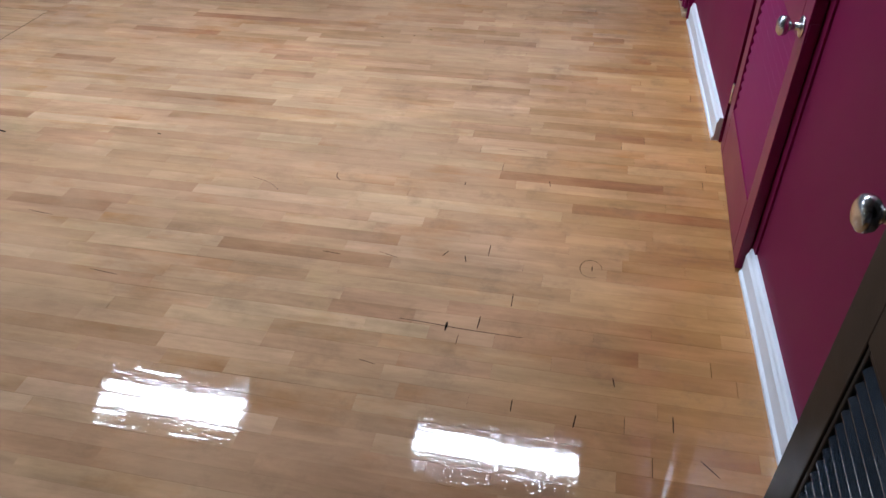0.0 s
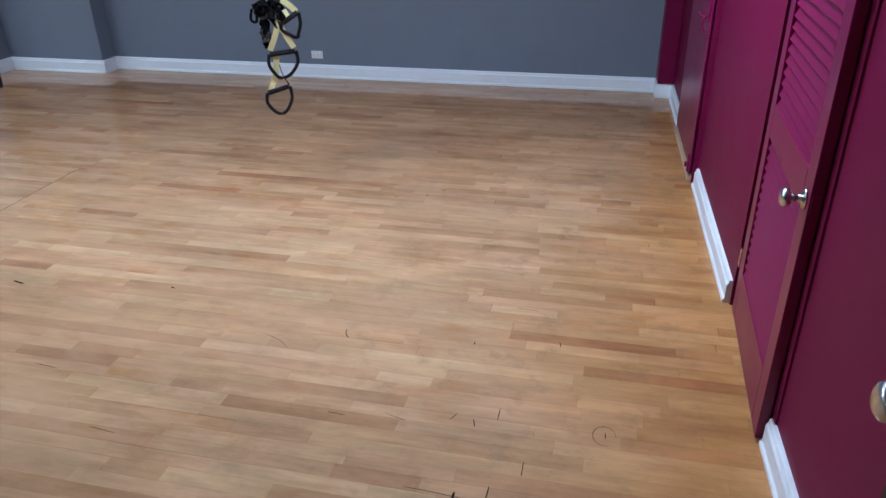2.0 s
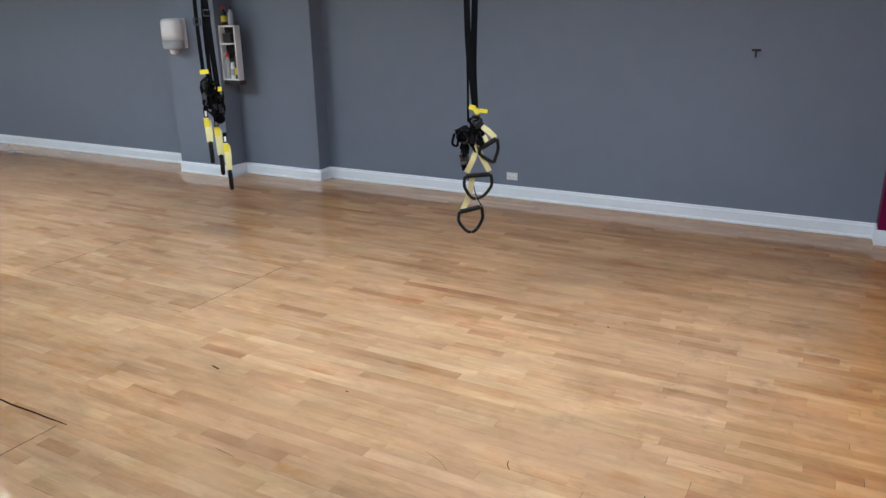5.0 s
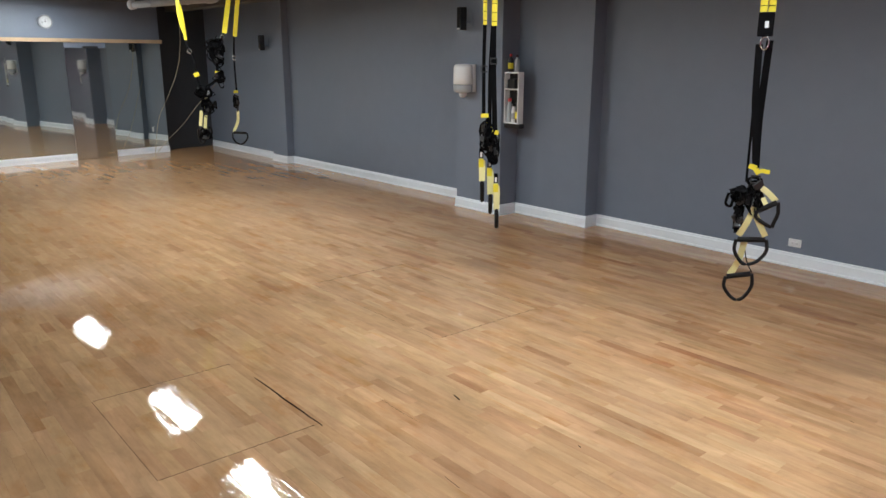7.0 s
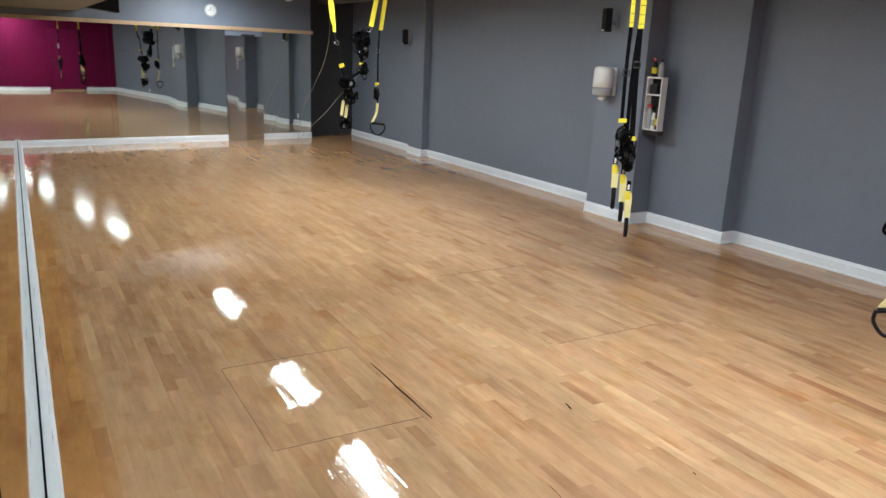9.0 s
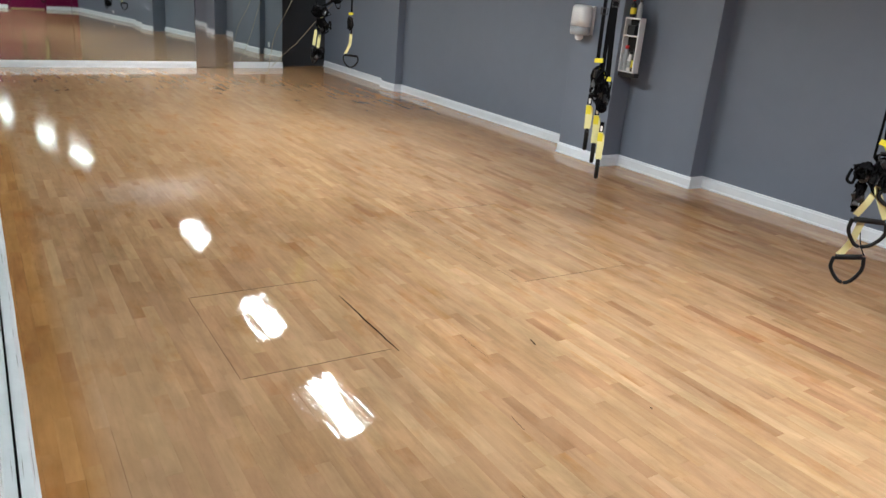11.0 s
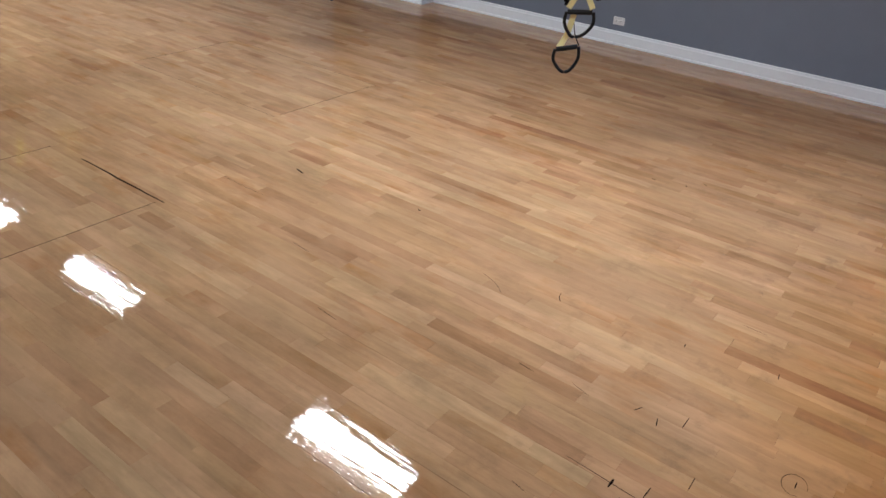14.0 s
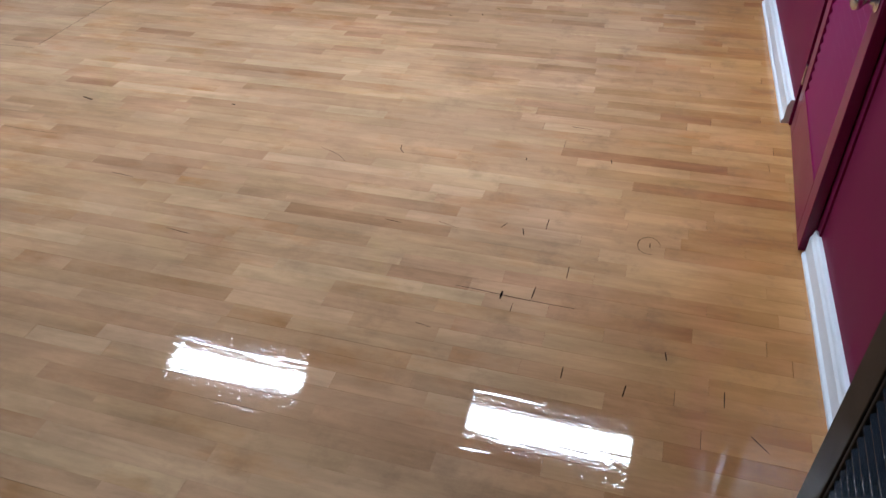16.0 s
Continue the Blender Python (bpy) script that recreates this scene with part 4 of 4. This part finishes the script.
for k in (0.3, 0.75):
    q = PA.lerp(PB, k)
    part("hanger", box(q.x - 0.012, q.x + 0.012, q.y - 0.004, q.y + 0.004, q.z + 0.03, CEIL), M_PIPE, pipe)
    ring_bm = lathe([(0.058, -0.015), (0.064, -0.015), (0.064, 0.015), (0.058, 0.015)], 16)
    part("collar", ring_bm, M_GRYPL, pipe).matrix_basis = Matrix.Translation(q) @ way.to_track_quat("Z", "Y").to_matrix().to_4x4()
for pts in ([(0.36, 0, CEIL - 0.01), (0.345, 0, 2.05), (0.24, 0, 1.55), (0.055, 0, 1.128), (-0.15, -0.1, 0.7), (-0.25, -0.2, 0.15), (-0.3, -0.22, 0.006), (-0.7, -0.2, 0.006)], [(0.9, -0.3, 1.35), (0.56, -0.2, 0.97), (0.28, -0.1, 0.62), (-0.01, 0.0, 0.33), (-0.2, 0.02, 0.12), (-0.3, 0.0, 0.006), (-0.6, -0.05, 0.006)]):
    cb = thing("cable", "thin beige cable hanging from the ceiling", "cable", pose(-14.5, 3.0, 0, 0, 0, 70.3))
    part("wire", sweep(curve_pts(pts, 8), 0.0045, 0, 6), M_CABLE, cb)
# ---- marks on the floor ----
def mark(name, pts, w, label):
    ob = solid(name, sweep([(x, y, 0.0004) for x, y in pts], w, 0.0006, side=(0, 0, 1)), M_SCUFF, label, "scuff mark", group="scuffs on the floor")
    return ob


def flat(pts, w):
    """A thin flat stroke lying on the floor."""
    c = [Vector((x, y, 0.0005)) for x, y in pts]
    bm = bmesh.new()
    n = len(c)
    L, R = [], []
    for k, p in enumerate(c):
        tan = (c[min(k + 1, n - 1)] - c[max(k - 1, 0)]).normalized()
        s = Vector((-tan.y, tan.x, 0)) * w / 2 * (0.35 + 0.65 * math.sin(math.pi * (k + 0.5) / n)) * (0.8 + 0.4 * rng_m.random())
        L.append(bm.verts.new(p + s))
        R.append(bm.verts.new(p - s))
    for k in range(n - 1):
        bm.faces.new((R[k], R[k + 1], L[k + 1], L[k]))
    return bm


rng_m = random.Random(5)
U = 1.17
STROKES = [
    ([(-1.40, 0.325), (-1.395, 0.30), (-1.385, 0.285), (-1.375, 0.275)], 0.006),
    ([(-0.84, -0.375), (-0.84, -0.41)], 0.014),
    ([(-0.98, -0.385), (-0.90, -0.388), (-0.84, -0.392), (-0.75, -0.396), (-0.62, -0.398)], 0.005),
    ([(-0.75, -0.335), (-0.752, -0.385)], 0.006),
    ([(-0.772, -0.004), (-0.772, -0.058)], 0.006),
    ([(-0.90, -0.055), (-0.915, -0.085)], 0.006),
    ([(-0.845, -0.07), (-0.835, -0.105)], 0.006),
    ([(-0.457, -0.64), (-0.462, -0.68)], 0.007),
    ([(-0.67, -0.223), (-0.669, -0.278)], 0.005),
    ([(-0.446, -0.05), (-0.445, -0.075)], 0.007),
    ([(-1.70, 0.24), (-1.62, 0.21), (-1.57, 0.17)], 0.003),
    ([(-1.42, 1.62), (-1.41, 1.60)], 0.008), ([(-1.36, 1.70), (-1.34, 1.69)], 0.008), ([(-1.58, 1.57), (-1.56, 1.56)], 0.008),
    ([(-0.92, 0.345), (-0.918, 0.325)], 0.006), ([(-0.62, 0.40), (-0.615, 0.37)], 0.005),
    ([(-1.30, -0.13), (-1.24, -0.135)], 0.005), ([(-1.12, -0.10), (-1.05, -0.12)], 0.003),
    ([(-0.62, -0.62), (-0.62, -0.66)], 0.005), ([(-0.37, -0.50), (-0.365, -0.53)], 0.006), ([(-0.22, -0.60), (-0.22, -0.65)], 0.005),
    ([(-0.16, -0.72), (-0.12, -0.76)], 0.006), ([(-1.05, -0.56), (-1.0, -0.57)], 0.003),
    ([(-0.80, -0.42), (-0.80, -0.455)], 0.004), ([(-0.80, 0.60), (-0.72, 0.595)], 0.004),
    ([(-2.22, 0.475), (-2.20, 0.47)], 0.012), ([(-2.91, 0.39), (-2.85, 0.375)], 0.016),
    ([(-3.10, 0.10), (-2.95, 0.09), (-2.8, 0.095)], 0.003), ([(-2.0, -0.35), (-1.9, -0.36)], 0.004), ([(-2.4, -0.1), (-2.3, -0.11)], 0.004),
]
for pts, w in STROKES:
    pp = [Vector((x * U, y * U, 0)) for x, y in pts]
    pp = [(p.x, p.y) for p in (curve_pts([(v.x, v.y, 0) for v in pp], 4))]
    solid("scuff_mark", flat(pp, w * 0.62), M_SCUFF, "dark scuff worn into the maple floor", "scuff mark", group="scuffs on the floor")
ring = [(-0.525 + 0.04 * math.cos(a / 12 * 5.2), -0.075 + 0.05 * math.sin(a / 12 * 5.2)) for a in range(13)]
solid("scuff_mark", flat(ring, 0.0022), M_SCUFF, "round dark scuff worn into the maple floor", "scuff mark", group="scuffs on the floor")
crack = [(-4.335 + 0.07 * k, -0.293 + 0.003 * rng_m.uniform(-1, 1)) for k in range(12)]
solid("floor_crack", flat(crack, 0.013), M_SCUFF, "open crack along the edge of a floor hatch", "crack")
# ---- floor strips ----
ROW = 0.0655
rng = random.Random(7)


def strip(x0, x1, y0, y1, z, bm, e=0.0003):
    """One strip: top with eased edges, open below."""
    top = [bm.verts.new((x, y, z)) for x, y in ((x0 + e, y0 + e), (x1 - e, y0 + e), (x1 - e, y1 - e), (x0 + e, y1 - e))]
    low = [bm.verts.new((x, y, z - 0.0004)) for x, y in ((x0, y0), (x1, y0), (x1, y1), (x0, y1))]
    bot = [bm.verts.new((x, y, z - 0.012)) for x, y in ((x0, y0), (x1, y0), (x1, y1), (x0, y1))]
    bm.faces.new(top)
    for k in range(4):
        j = (k + 1) % 4
        bm.faces.new((low[k], low[j], top[j], top[k]))
        bm.faces.new((bot[k], bot[j], low[j], low[k]))


FLOOR = bpy.data.objects["floor"]
lengths = (0.22, 0.30, 0.38, 0.46, 0.56, 0.68, 0.84)
shared = {}
rest_v, rest_f = [], []
near = 0
y = -4.0
row = 0
HATCH = ((-4.61, -3.60, -1.14, -0.29), (-5.73, -4.11, 0.93, 1.89))     # two hatches let into the floor
while y < 4.52:
    x = 0.36
    while x > -16.0:
        ln = rng.choice(lengths)
        if x == 0.36:
            ln = rng.uniform(0.12, 0.5)          # cut to fit at the wall
        x0, x1 = x - ln, x
        cut = None
        # strips end at the hatch's seams
        for h0, h1, k0, k1 in HATCH:
            if k0 < y + ROW / 2 < k1:
                for s in (h1, h0):
                    if x0 < s < x1 and x1 - s > 0.004:
                        x0 = s
                        ln = x1 - x0
                        cut = s
        z = (rng.random() - 0.5) * 0.0002
        g = 0.0001
        ge, gs = rng.choice((g, g, g, g, g, g, 0.0013)), rng.choice((g, g, g, g, g, g, g, g, 0.0008))          # a few joints have opened
        if cut is None and near < 300 and -2.7 < x0 and x1 < -0.02 and x < 0.3 and -1.0 < y < 0.62:
            key = (ln, ge, gs)
            if key not in shared:
                bm = bmesh.new()
                strip(ge, ln - g, g, ROW - gs, 0, bm)
                bmesh.ops.recalc_face_normals(bm, faces=bm.faces)
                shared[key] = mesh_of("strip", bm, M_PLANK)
            ob = new("strip", shared[key])
            ob.parent = FLOOR
            ob.location = (x0, y, z)
            ob.rotation_euler = (rng.uniform(-0.004, 0.004), rng.uniform(-0.0004, 0.0004), 0)
            near += 1
        else:
            gg = 0.002 if cut is not None else g
            a, b, c, d = x0 + max(gg, ge), x1 - g, y + g, y + ROW - gs
            e = 0.00012
            n = len(rest_v)
            tl = (0.12 if x0 < -6.0 else 0.7) * rng.uniform(-0.00012, 0.00012)
            z *= 0.25 if x0 < -6.0 else 1.0
            rest_v += [(a + e, c + e, z - tl), (b - e, c + e, z - tl), (b - e, d - e, z + tl), (a + e, d - e, z + tl), (a, c, z - e), (b, c, z - e), (b, d, z - e), (a, d, z - e), (a, c, z - 0.012), (b, c, z - 0.012), (b, d, z - 0.012), (a, d, z - 0.012)]
            rest_f.append((n, n + 1, n + 2, n + 3))
            for k in range(4):
                j = (k + 1) % 4
                rest_f += [(n + 4 + k, n + 4 + j, n + j, n + k), (n + 8 + k, n + 8 + j, n + 4 + j, n + 4 + k)]
        x = x0
    y += ROW
    row += 1
me = bpy.data.meshes.new("strips")
me.from_pydata(rest_v, [], rest_f)
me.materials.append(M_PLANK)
strips = new("strips", me)
strips.parent = FLOOR
tagged(strips, "varnished maple strips laid across the room", kind="stuff")

# open seams round the two hatches
for h0, h1, k0, k1 in HATCH:
    hw = 0.0009 if h0 > -5 else 0.0004
    for ky in (k0, k1):
        if ky == -0.29:
            continue          # here the long open crack
        yy = -4.0 + round((ky + 4.0) / ROW) * ROW
        part("seam", box(h0, h1, yy - hw, yy + hw, -0.004, 0.0005), M_SCUFF, FLOOR, "dark open seam")
    for kx in (h0, h1):
        part("seam", box(kx - hw, kx + hw, k0 + 0.03, k1 - 0.03, -0.004, 0.0005), M_SCUFF, FLOOR, "dark open seam")
